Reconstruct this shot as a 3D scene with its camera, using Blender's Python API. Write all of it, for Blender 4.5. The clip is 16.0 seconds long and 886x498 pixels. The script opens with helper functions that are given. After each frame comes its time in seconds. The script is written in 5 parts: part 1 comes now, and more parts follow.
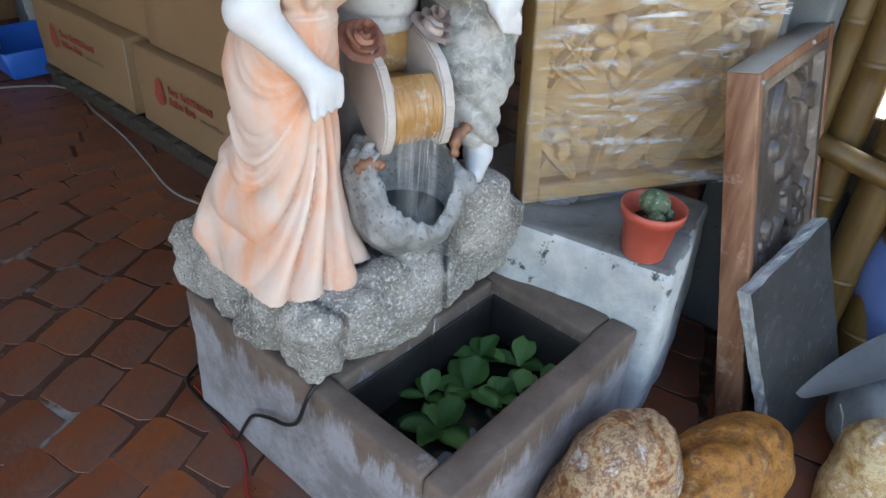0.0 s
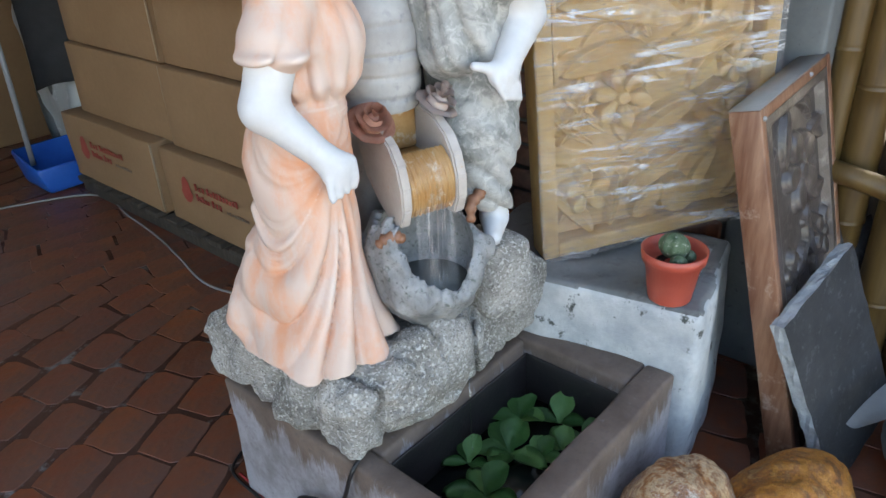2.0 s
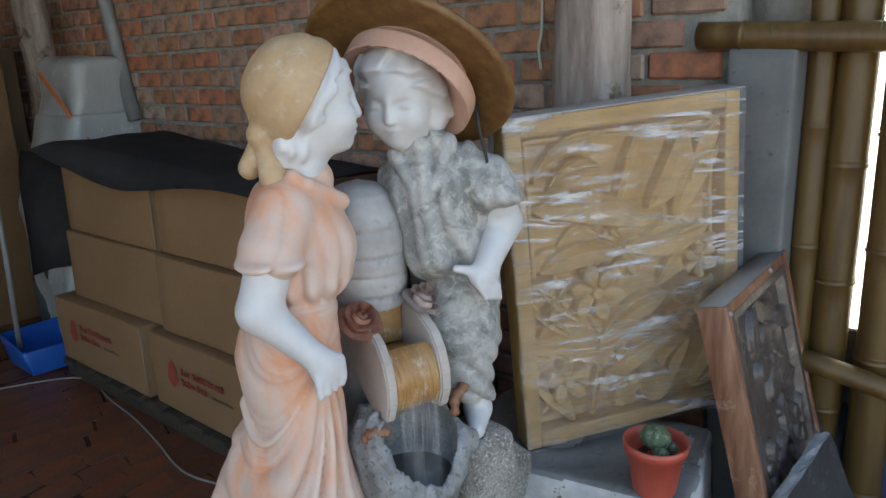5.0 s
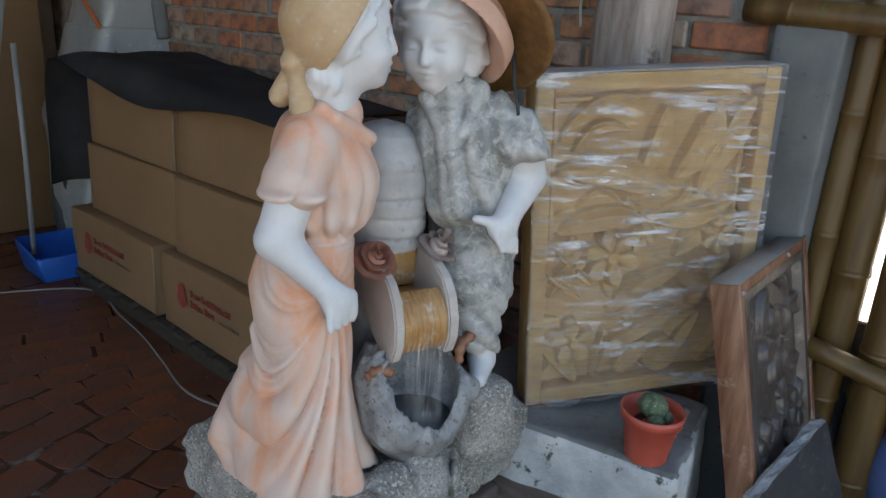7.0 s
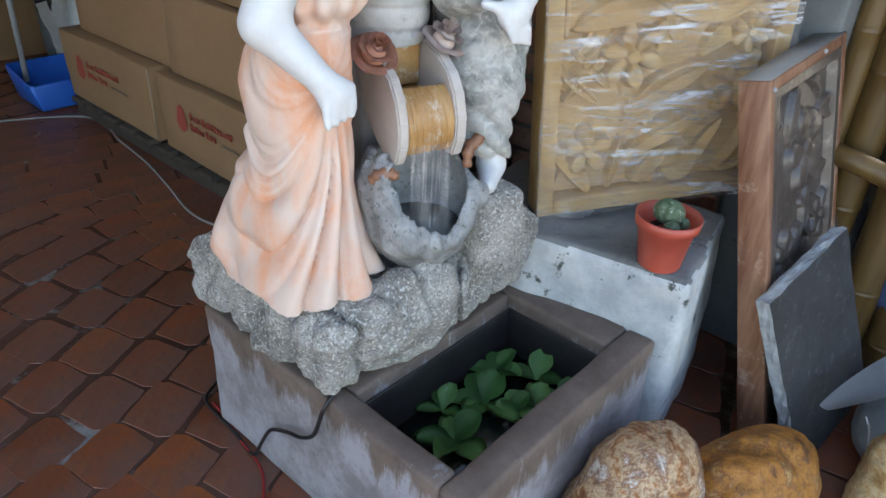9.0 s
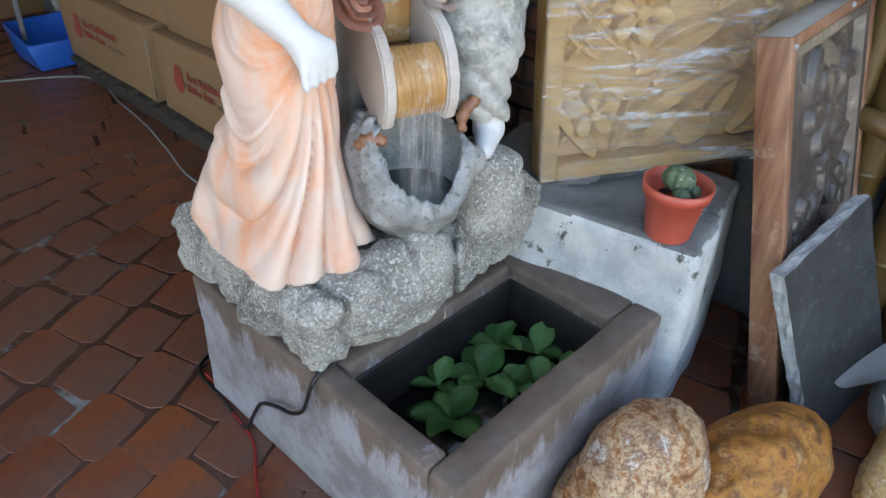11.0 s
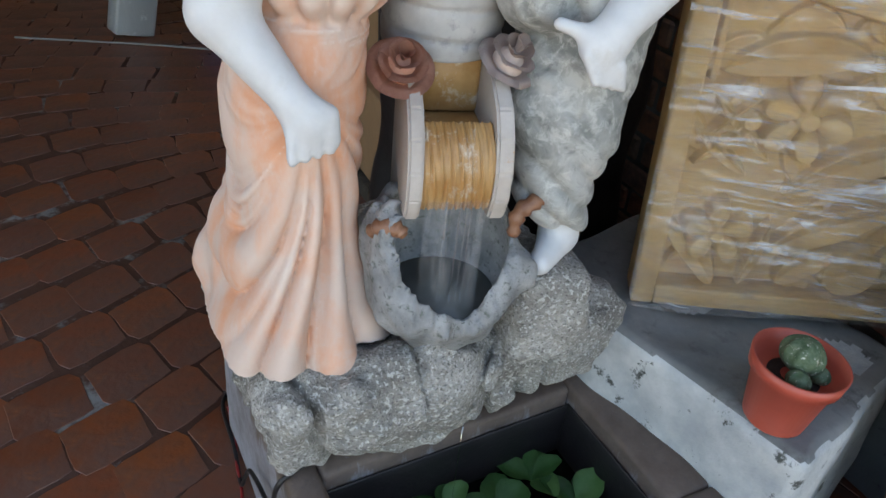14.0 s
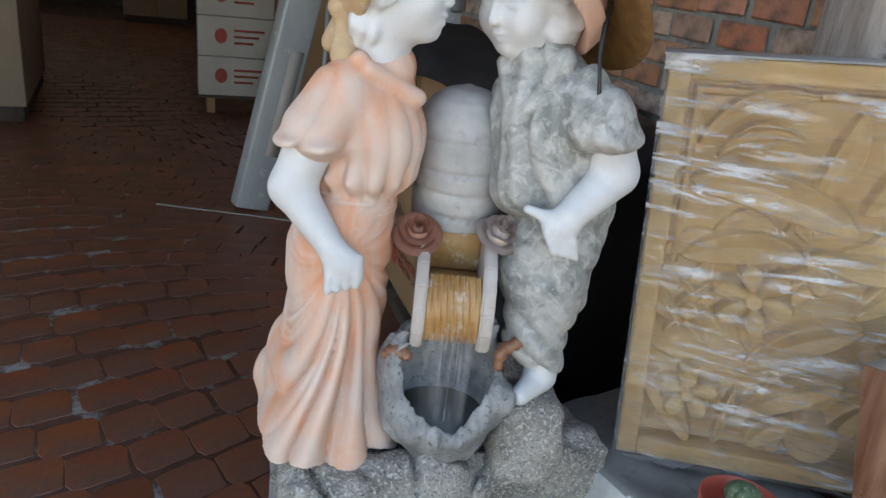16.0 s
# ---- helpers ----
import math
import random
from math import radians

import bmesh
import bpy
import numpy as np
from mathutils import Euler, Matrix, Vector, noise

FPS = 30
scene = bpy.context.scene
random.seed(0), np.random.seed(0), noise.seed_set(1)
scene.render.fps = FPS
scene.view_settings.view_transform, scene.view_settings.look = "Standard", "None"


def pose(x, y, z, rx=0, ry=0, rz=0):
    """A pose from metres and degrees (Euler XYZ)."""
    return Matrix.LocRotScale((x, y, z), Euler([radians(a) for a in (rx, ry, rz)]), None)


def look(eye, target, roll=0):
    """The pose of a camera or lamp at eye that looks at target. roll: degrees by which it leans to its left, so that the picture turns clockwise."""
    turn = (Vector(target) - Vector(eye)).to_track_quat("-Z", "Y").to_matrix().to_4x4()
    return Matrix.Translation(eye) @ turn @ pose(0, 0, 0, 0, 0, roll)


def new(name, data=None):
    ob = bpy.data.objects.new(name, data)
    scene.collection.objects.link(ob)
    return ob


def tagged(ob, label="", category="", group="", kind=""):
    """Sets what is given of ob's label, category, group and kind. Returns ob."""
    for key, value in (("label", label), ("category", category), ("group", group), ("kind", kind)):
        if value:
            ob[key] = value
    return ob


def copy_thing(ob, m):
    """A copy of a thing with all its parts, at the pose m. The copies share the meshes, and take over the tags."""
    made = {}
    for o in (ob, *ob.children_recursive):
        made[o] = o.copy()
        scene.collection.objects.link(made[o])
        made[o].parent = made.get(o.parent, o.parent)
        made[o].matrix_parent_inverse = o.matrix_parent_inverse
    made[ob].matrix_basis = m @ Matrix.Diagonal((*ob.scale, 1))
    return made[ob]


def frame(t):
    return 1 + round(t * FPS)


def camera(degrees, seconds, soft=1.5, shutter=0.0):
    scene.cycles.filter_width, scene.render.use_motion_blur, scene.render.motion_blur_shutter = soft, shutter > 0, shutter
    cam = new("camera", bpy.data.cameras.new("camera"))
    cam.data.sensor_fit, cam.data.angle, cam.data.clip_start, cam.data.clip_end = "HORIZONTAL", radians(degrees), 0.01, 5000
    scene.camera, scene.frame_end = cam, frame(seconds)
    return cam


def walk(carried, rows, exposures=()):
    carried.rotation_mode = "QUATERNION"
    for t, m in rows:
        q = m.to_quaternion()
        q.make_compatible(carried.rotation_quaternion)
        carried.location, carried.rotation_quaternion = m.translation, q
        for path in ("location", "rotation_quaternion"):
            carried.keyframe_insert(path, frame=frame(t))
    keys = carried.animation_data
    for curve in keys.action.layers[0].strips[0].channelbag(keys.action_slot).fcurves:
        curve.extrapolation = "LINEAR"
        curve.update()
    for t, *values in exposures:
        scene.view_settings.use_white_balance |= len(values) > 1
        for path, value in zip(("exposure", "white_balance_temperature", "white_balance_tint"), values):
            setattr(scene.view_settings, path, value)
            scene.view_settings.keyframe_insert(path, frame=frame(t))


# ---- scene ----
cam = camera(63.3, 16.0)
PATH = [
    (0, (-1.012, -0.679, 1.172), (0.281, 0.375, 0.069), 4.6),
    (0.5, (-1.021, -0.682, 1.171), (0.269, 0.388, 0.079), 4.3),
    (1, (-1.021, -0.684, 1.166), (0.255, 0.39, 0.063), 3.5),
    (1.5, (-1.02, -0.692, 1.163), (0.226, 0.379, 0.021), 2.6),
    (2, (-1.021, -0.702, 1.186), (0.285, 0.479, 0.238), -2.8),
    (2.5, (-1.014, -0.71, 1.202), (0.276, 0.556, 0.345), -11.8),
    (3, (-1.015, -0.723, 1.211), (0.323, 0.556, 0.454), -12.0),
    (3.5, (-1.028, -0.731, 1.227), (0.354, 0.543, 0.544), -9.9),
    (4, (-1.032, -0.746, 1.235), (0.394, 0.519, 0.631), -8.6),
    (4.5, (-1.041, -0.751, 1.243), (0.419, 0.501, 0.696), -5.7),
    (4.7, (-1.044, -0.739, 1.239), (0.427, 0.51, 0.713), -4.1),
    (6.8, (-1.06, -0.714, 1.236), (0.397, 0.541, 0.687), 3.3),
    (7, (-1.057, -0.721, 1.23), (0.373, 0.527, 0.601), 3.6),
    (7.5, (-1.048, -0.72, 1.211), (0.346, 0.479, 0.425), 3.8),
    (8, (-1.041, -0.721, 1.184), (0.305, 0.427, 0.251), 4.4),
    (8.5, (-1.03, -0.714, 1.164), (0.272, 0.402, 0.134), 4.1),
    (9, (-1.021, -0.704, 1.148), (0.264, 0.426, 0.113), 2.8),
    (9.5, (-1.013, -0.7, 1.132), (0.263, 0.415, 0.071), 2.7),
    (9.7, (-1.011, -0.698, 1.128), (0.255, 0.41, 0.047), 3.1),
    (11.8, (-0.891, -0.661, 1.126), (0.294, 0.453, -0.037), 2.3),
    (12, (-0.875, -0.637, 1.123), (0.289, 0.472, -0.067), 3.4),
    (12.5, (-0.799, -0.573, 1.122), (0.301, 0.595, -0.072), 2.4),
    (13, (-0.724, -0.513, 1.126), (0.4, 0.661, -0.039), 2.3),
    (13.5, (-0.679, -0.491, 1.124), (0.37, 0.705, -0.087), 2.9),
    (14, (-0.634, -0.592, 1.131), (0.218, 0.807, -0.016), 6.4),
    (14.5, (-0.594, -0.7, 1.157), (0.235, 0.817, 0.151), 7.1),
    (15, (-0.605, -0.763, 1.185), (0.102, 0.906, 0.339), 5.4),
    (15.5, (-0.617, -0.825, 1.204), (0.068, 0.913, 0.489), 6.0),
    (16, (-0.63, -0.87, 1.207), (0.048, 0.869, 0.489), 6.6),
]
EXPO = [(t, e, k, 9) for t, e, k in (
    (0, 2.6, 7800), (1.5, 2.7, 7850), (2.5, 2.5, 7700), (3.5, 2.2, 7620), (4.5, 2.0, 7620), (7, 1.8, 7560), (7.5, 1.95, 7560), (8, 2.25, 7560),
    (9, 2.58, 7600), (12, 2.75, 7900), (13, 2.65, 7900), (14, 2.25, 8050), (14.5, 2.22, 8050), (16, 2.22, 7900))]
walk(cam, [(t, look(eye, target, roll)) for t, eye, target, roll in PATH], EXPO)

# ---- light: an open shed, daylight from the open side ----
world = bpy.data.worlds.new("sky")
scene.world = world
world.use_nodes = True
wn = world.node_tree
sky = wn.nodes.new("ShaderNodeTexSky")
sky.sky_type, sky.sun_disc = "NISHITA", False
sky.sun_elevation, sky.sun_rotation = radians(60), radians(0)
wn.links.new(sky.outputs[0], wn.nodes["Background"].inputs[0])
wn.nodes["Background"].inputs[1].default_value = 0.15
sun_data = bpy.data.lights.new("sun", "SUN")
sun_data.energy, sun_data.angle, sun_data.color = 4.5, radians(0.5), (1, 0.95, 0.88)
sun = new("sun", sun_data)
sun.matrix_world = look((0, 0, 0), (0.06, -0.50, -0.86))
scene.view_settings.exposure = 0.0


# ---- materials ----
class Mat:
    """A small wrapper to write node materials in a few lines."""

    def __init__(self, name):
        self.m = bpy.data.materials.new(name)
        self.m.use_nodes = True
        self.t = self.m.node_tree
        self.p = self.t.nodes["Principled BSDF"]
        self.co = self.add("ShaderNodeTexCoord").outputs["Object"]

    def add(self, kind, inputs=None, operation=None, data_type=None, blend_type=None):
        n = self.t.nodes.new(kind)
        if operation:
            n.operation = operation
        if data_type:
            n.data_type = data_type
        if blend_type:
            n.blend_type = blend_type
        for i, val in (inputs or {}).items():
            if hasattr(val, "is_output"):
                self.t.links.new(val, n.inputs[i])
            else:
                n.inputs[i].default_value = val
        return n

    def noise(self, scale, detail=6.0, rough=0.6, stretch=None, distort=0.0):
        co = self.co
        if stretch:
            co = self.add("ShaderNodeMapping", inputs={0: co, 3: stretch}).outputs[0]
        return self.add("ShaderNodeTexNoise", inputs={"Vector": co, "Scale": scale, "Detail": detail, "Roughness": rough, "Distortion": distort}).outputs[0]

    def ramp(self, fac, stops):
        r = self.add("ShaderNodeValToRGB", inputs={0: fac})
        e = r.color_ramp.elements
        while len(e) < len(stops):
            e.new(0.5)
        for el, (pos, c) in zip(e, stops):
            el.position = pos
            el.color = (c, c, c, 1) if isinstance(c, (int, float)) else (*c, 1)
        return r.outputs[0]

    def mix(self, fac, a, b, blend="MIX"):
        n = self.add("ShaderNodeMix", data_type="RGBA", blend_type=blend)
        for i, v in ((0, fac), (6, a), (7, b)):
            if hasattr(v, "is_output"):
                self.t.links.new(v, n.inputs[i])
            elif i == 0:
                n.inputs[0].default_value = v
            else:
                n.inputs[i].default_value = (*v, 1)
        return n.outputs[2]

    def math(self, op, a, b=0.0):
        return self.add("ShaderNodeMath", operation=op, inputs={0: a, 1: b}).outputs[0]

    def set(self, color=None, rough=None, bump=None, strength=0.3, distance=0.01, **kw):
        def put(key, v):
            if hasattr(v, "is_output"):
                self.t.links.new(v, self.p.inputs[key])
            else:
                self.p.inputs[key].default_value = (*v, 1) if isinstance(v, tuple) and len(v) == 3 else v
        if color is not None:
            put("Base Color", color)
        if rough is not None:
            put("Roughness", rough)
        if bump is not None:
            b = self.add("ShaderNodeBump", inputs={"Strength": strength, "Distance": distance, "Height": bump})
            self.t.links.new(b.outputs[0], self.p.inputs["Normal"])
        for k, v in kw.items():
            put(k.replace("_", " "), v)
        return self.m


def surf(name, dark, light, scale, rough=0.7, spots=None, grain=120, strength=0.3, distance=0.004, stretch=None, **kw):
    """Two tones at a coarse and a fine scale, with grain relief."""
    m = Mat(name)
    big = m.noise(scale, 5, 0.6, stretch)
    fine = m.noise(grain, 4, 0.6, stretch)
    col = m.mix(m.ramp(big, [(0.32, 0), (0.68, 1)]), dark, light)
    col = m.mix(m.math("MULTIPLY", fine, 0.35), col, tuple(c * 0.55 for c in dark))
    if spots:
        sc, lo, hi, c = spots
        col = m.mix(m.ramp(m.noise(sc, 6, 0.7), [(lo, 0), (hi, 1)]), col, c)
    hgt = m.math("ADD", big, m.math("MULTIPLY", fine, 0.5))
    return m.set(col, rough, hgt, strength, distance, **kw)


M_PEACH = Mat("peach_painted_stone")
n1, n2 = M_PEACH.noise(11, 6, 0.6, (1, 1, 0.45)), M_PEACH.noise(60, 5, 0.65)
c = M_PEACH.mix(M_PEACH.ramp(n1, [(0.39, 0), (0.58, 1)]), (0.63, 0.295, 0.170), (0.56, 0.42, 0.355))
c = M_PEACH.mix(M_PEACH.ramp(n2, [(0.55, 0), (0.78, 0.5)]), c, (0.55, 0.45, 0.41))
# Pointiness pales raised edges: worn ridges and fold shading put into the colour
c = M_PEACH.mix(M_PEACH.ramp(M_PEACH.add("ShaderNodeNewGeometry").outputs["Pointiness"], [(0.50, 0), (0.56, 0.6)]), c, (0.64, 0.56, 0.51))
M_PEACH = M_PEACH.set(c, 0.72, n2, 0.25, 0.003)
M_WHITE = surf("white_marble", (0.54, 0.55, 0.565), (0.63, 0.635, 0.645), 9, 0.55, (13, 0.60, 0.78, (0.46, 0.44, 0.42)), 70, 0.15, 0.002)
M_TAN = surf("tan_painted_stone", (0.42, 0.27, 0.14), (0.50, 0.36, 0.22), 14, 0.7, (45, 0.55, 0.75, (0.50, 0.44, 0.38)))
m = Mat("grey_green_stone")
g1, g2, g3 = m.noise(16, 6, 0.65, None, 0.8), m.noise(48, 6, 0.7, None, 0.6), m.noise(120, 4, 0.6)
c = m.mix(m.ramp(g1, [(0.38, 0), (0.60, 1)]), (0.17, 0.18, 0.17), (0.38, 0.38, 0.365))
c = m.mix(m.ramp(g2, [(0.50, 0), (0.62, 0.75)]), c, (0.48, 0.47, 0.45))
c = m.mix(m.ramp(m.noise(31, 6, 0.7, None, 0.6), [(0.55, 0), (0.66, 0.7)]), c, (0.10, 0.105, 0.105))
# Fold shading put into the colour: Pointiness lightens ridges against valleys
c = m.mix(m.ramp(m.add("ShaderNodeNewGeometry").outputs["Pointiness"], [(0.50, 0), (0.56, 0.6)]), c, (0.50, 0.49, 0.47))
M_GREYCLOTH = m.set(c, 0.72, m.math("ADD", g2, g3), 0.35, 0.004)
M_BRIM = surf("brown_straw_stone", (0.13, 0.062, 0.018), (0.24, 0.13, 0.045), 35, 0.6, (60, 0.5, 0.7, (0.12, 0.06, 0.02)))
M_PINK = surf("pink_painted_stone", (0.52, 0.30, 0.22), (0.58, 0.36, 0.27), 12, 0.65)
m = Mat("speckled_granite")
g1, g2, g3, g4 = m.noise(14, 6, 0.65), m.noise(170, 4, 0.6), m.noise(260, 3, 0.5, (1.1, 0.9, 1.3)), m.noise(55, 5, 0.7)
c = m.mix(m.ramp(g1, [(0.36, 0), (0.64, 1)]), (0.26, 0.243, 0.218), (0.48, 0.46, 0.43))
c = m.mix(m.ramp(g4, [(0.49, 0), (0.67, 0.6)]), c, (0.16, 0.147, 0.126))
c = m.mix(m.ramp(m.noise(5, 5, 0.65), [(0.50, 0), (0.62, 0.55)]), c, (0.13, 0.122, 0.108))
c = m.mix(m.ramp(g2, [(0.54, 0), (0.60, 0.85)]), c, (0.60, 0.59, 0.56))
c = m.mix(m.ramp(g3, [(0.58, 0), (0.65, 0.75)]), c, (0.075, 0.070, 0.062))
M_GRANITE = m.set(c, 0.8, m.math("ADD", g4, m.math("MULTIPLY", g2, 0.7)), 1.0, 0.012)
M_GRANITE_D = surf("damp_grey_stone", (0.15, 0.155, 0.16), (0.36, 0.36, 0.36), 22, 0.55, (120, 0.55, 0.65, (0.08, 0.09, 0.08)), 150, 0.6, 0.006)
M_JAR = surf("grey_carved_stone", (0.33, 0.32, 0.31), (0.48, 0.47, 0.46), 13, 0.75, (30, 0.58, 0.72, (0.22, 0.22, 0.23)), 80, 0.35)
M_OCHRE = surf("wet_ochre_stone", (0.36, 0.17, 0.05), (0.50, 0.30, 0.13), 25, 0.35, (30, 0.55, 0.68, (0.55, 0.48, 0.40)), 90, 0.3)
M_BOARD = surf("grey_tan_stone", (0.40, 0.34, 0.30), (0.50, 0.46, 0.43), 12, 0.6, (16, 0.6, 0.7, (0.45, 0.22, 0.08)))
M_ROSE = surf("rose_painted_stone", (0.40, 0.16, 0.10), (0.52, 0.26, 0.19), 40, 0.6)
M_ROSE_P = surf("pale_rose_stone", (0.55, 0.42, 0.38), (0.64, 0.54, 0.50), 30, 0.65)
M_SNAIL = surf("brown_snail_stone", (0.17, 0.065, 0.032), (0.31, 0.15, 0.085), 60, 0.45)
m = Mat("purplish_cement")
b1, b2, b3 = m.noise(9, 6, 0.65), m.noise(90, 5, 0.6), m.noise(26, 6, 0.7, (1, 1, 0.22))
brown = m.mix(m.ramp(b1, [(0.35, 0), (0.65, 1)]), (0.088, 0.060, 0.047), (0.155, 0.112, 0.090))
lilac = m.mix(m.ramp(b1, [(0.40, 0), (0.60, 1)]), (0.17, 0.155, 0.16), (0.29, 0.275, 0.30))
zed = m.add("ShaderNodeSeparateXYZ", {0: m.co}).outputs[2]
drip = m.ramp(m.math("ADD", zed, m.math("MULTIPLY", m.math("SUBTRACT", b3, 0.5), 0.30)), [(0.225, 0), (0.262, 1)])
c = m.mix(drip, lilac, brown)
c = m.mix(m.ramp(b2, [(0.55, 0), (0.8, 0.6)]), c, (0.07, 0.06, 0.058))
M_BASIN = m.set(c, 0.75, m.math("ADD", b1, m.math("MULTIPLY", b2, 0.4)), 0.4, 0.006)
M_INNER = surf("dark_inner_cement", (0.013, 0.011, 0.011), (0.030, 0.025, 0.024), 12, 0.5, (20, 0.6, 0.75, (0.05, 0.045, 0.043)), 100, 0.4)
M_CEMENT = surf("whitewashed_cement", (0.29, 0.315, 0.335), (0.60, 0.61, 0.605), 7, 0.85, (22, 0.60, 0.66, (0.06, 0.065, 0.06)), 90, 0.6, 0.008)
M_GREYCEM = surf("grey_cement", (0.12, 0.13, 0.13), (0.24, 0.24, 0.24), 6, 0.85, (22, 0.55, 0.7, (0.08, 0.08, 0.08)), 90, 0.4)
M_CARTON = surf("brown_cardboard", (0.265, 0.150, 0.074), (0.325, 0.192, 0.100), 3, 0.8, None, 60, 0.08, 0.002)
M_TAPE = surf("packing_tape", (0.34, 0.23, 0.14), (0.40, 0.28, 0.18), 10, 0.3)
M_RED = surf("red_print", (0.33, 0.05, 0.03), (0.38, 0.07, 0.05), 30, 0.8)
M_GREYPRINT = surf("grey_print", (0.20, 0.14, 0.10), (0.24, 0.17, 0.12), 30, 0.8)
M_FOAM = surf("dark_foam", (0.048, 0.048, 0.052), (0.080, 0.080, 0.084), 8, 0.9, None, 200, 0.3)
M_BLUE = surf("blue_plastic", (0.01, 0.09, 0.42), (0.015, 0.13, 0.52), 8, 0.35, None, 40, 0.05)
M_POT = surf("red_plastic", (0.42, 0.07, 0.045), (0.50, 0.10, 0.065), 9, 0.4, None, 60, 0.06)
M_SOIL = surf("dark_soil", (0.012, 0.009, 0.007), (0.035, 0.025, 0.02), 70, 0.95, None, 200, 1.0, 0.01)
M_BRICK = Mat("old_brick")
rnd = M_BRICK.add("ShaderNodeObjectInfo").outputs["Random"]
isl = M_BRICK.add("ShaderNodeNewGeometry").outputs["Random Per Island"]
bn = M_BRICK.noise(18, 6, 0.65)
c = M_BRICK.ramp(M_BRICK.math("FRACT", M_BRICK.math("ADD", rnd, isl)), [(0.0, (0.36, 0.15, 0.08)), (0.35, (0.44, 0.23, 0.13)), (0.6, (0.33, 0.22, 0.17)), (0.85, (0.48, 0.15, 0.07)), (1.0, (0.42, 0.33, 0.27))])
c = M_BRICK.mix(M_BRICK.ramp(bn, [(0.40, 0), (0.66, 0.85)]), c, (0.12, 0.085, 0.07))
M_BRICK = M_BRICK.set(c, 0.9, bn, 0.6, 0.006)
M_MORTAR = surf("grey_mortar", (0.18, 0.17, 0.155), (0.32, 0.31, 0.285), 20, 0.95, None, 120, 0.8)
M_TILE = Mat("terracotta_tile")
rnd = M_TILE.add("ShaderNodeObjectInfo").outputs["Random"]
isl = M_TILE.add("ShaderNodeNewGeometry").outputs["Random Per Island"]
t1, t2 = M_TILE.noise(5, 6, 0.65), M_TILE.noise(45, 5, 0.6)
c = M_TILE.ramp(M_TILE.math("FRACT", M_TILE.math("ADD", rnd, isl)), [(0.0, (0.15, 0.040, 0.018)), (0.35, (0.27, 0.072, 0.022)), (0.7, (0.17, 0.060, 0.036)), (1.0, (0.23, 0.056, 0.020))])
c = M_TILE.mix(M_TILE.ramp(t1, [(0.40, 0), (0.60, 0.85)]), c, (0.135, 0.072, 0.056))
c = M_TILE.mix(M_TILE.ramp(M_TILE.noise(16, 6, 0.7), [(0.54, 0), (0.68, 0.7)]), c, (0.27, 0.080, 0.022))
c = M_TILE.mix(M_TILE.ramp(t2, [(0.50, 0), (0.85, 0.4)]), c, (0.10, 0.05, 0.035))
M_TILE = M_TILE.set(c, M_TILE.ramp(t1, [(0.3, 0.24), (0.7, 0.50)]), M_TILE.math("ADD", t2, M_TILE.math("MULTIPLY", t1, 1.5)), 0.3, 0.005)
M_GROUT = surf("grey_grout", (0.085, 0.034, 0.020), (0.12, 0.052, 0.032), 14, 0.7, (6, 0.54, 0.62, (0.26, 0.25, 0.235)), 90, 0.5)
M_BAMBOO = surf("weathered_bamboo", (0.075, 0.040, 0.012), (0.155, 0.092, 0.028), 5, 0.45, (10, 0.58, 0.75, (0.10, 0.06, 0.025)), 50, 0.15, 0.003, (6, 6, 0.6))
M_LOG = surf("weathered_log", (0.19, 0.135, 0.11), (0.50, 0.43, 0.39), 12, 0.9, (9, 0.55, 0.65, (0.10, 0.075, 0.06)), 60, 0.8, 0.01, (1.5, 1.5, 0.25))
M_PILLAR = surf("grey_concrete", (0.11, 0.12, 0.125), (0.19, 0.20, 0.20), 4, 0.9, (30, 0.62, 0.7, (0.07, 0.07, 0.07)), 90, 0.4)
M_PANEL = surf("ochre_carved_wood", (0.56, 0.34, 0.115), (0.70, 0.49, 0.22), 9, 0.6, None, 70, 0.25, 0.003, (1, 1, 1))
M_REDWOOD = surf("reddish_wood", (0.13, 0.042, 0.018), (0.31, 0.165, 0.10), 9, 0.5, (14, 0.56, 0.7, (0.42, 0.32, 0.26)), 60, 0.3, 0.003, (5, 5, 0.5))
M_CARVED = surf("dark_carved_wood", (0.050, 0.040, 0.036), (0.11, 0.09, 0.082), 15, 0.32, (30, 0.55, 0.72, (0.20, 0.17, 0.155)), 90, 0.4)
M_TOP_GREY = surf("grey_wood_top", (0.22, 0.205, 0.19), (0.30, 0.28, 0.26), 8, 0.85)
M_SLATE = surf("blue_grey_slate", (0.018, 0.019, 0.021), (0.036, 0.037, 0.040), 12, 0.8, (40, 0.56, 0.7, (0.065, 0.067, 0.070)), 90, 0.4)
M_SLATE_EDGE = surf("rough_slate_edge", (0.24, 0.26, 0.28), (0.40, 0.42, 0.43), 40, 0.8, None, 120, 0.9, 0.008)


def agate(name, stops, vein, fleck):
    """Banded stone: broad bands, dark veins, pale flecks."""
    m = Mat(name)
    a1, a2, a3 = m.noise(13, 8, 0.75, (1, 1, 1.5), 0.35), m.noise(38, 7, 0.75, None, 0.3), m.noise(110, 4, 0.6)
    col = m.ramp(a1, [(pos, rgb) for pos, rgb in zip((0.36, 0.44, 0.50, 0.55, 0.62), stops)])
    col = m.mix(m.ramp(a2, [(0.5, 0), (0.66, 0.85)]), col, vein)
    col = m.mix(m.ramp(a3, [(0.60, 0), (0.76, 0.45)]), col, fleck)
    return m.set(col, 0.5, m.math("ADD", a2, m.math("MULTIPLY", a3, 0.4)), 0.6, 0.010)


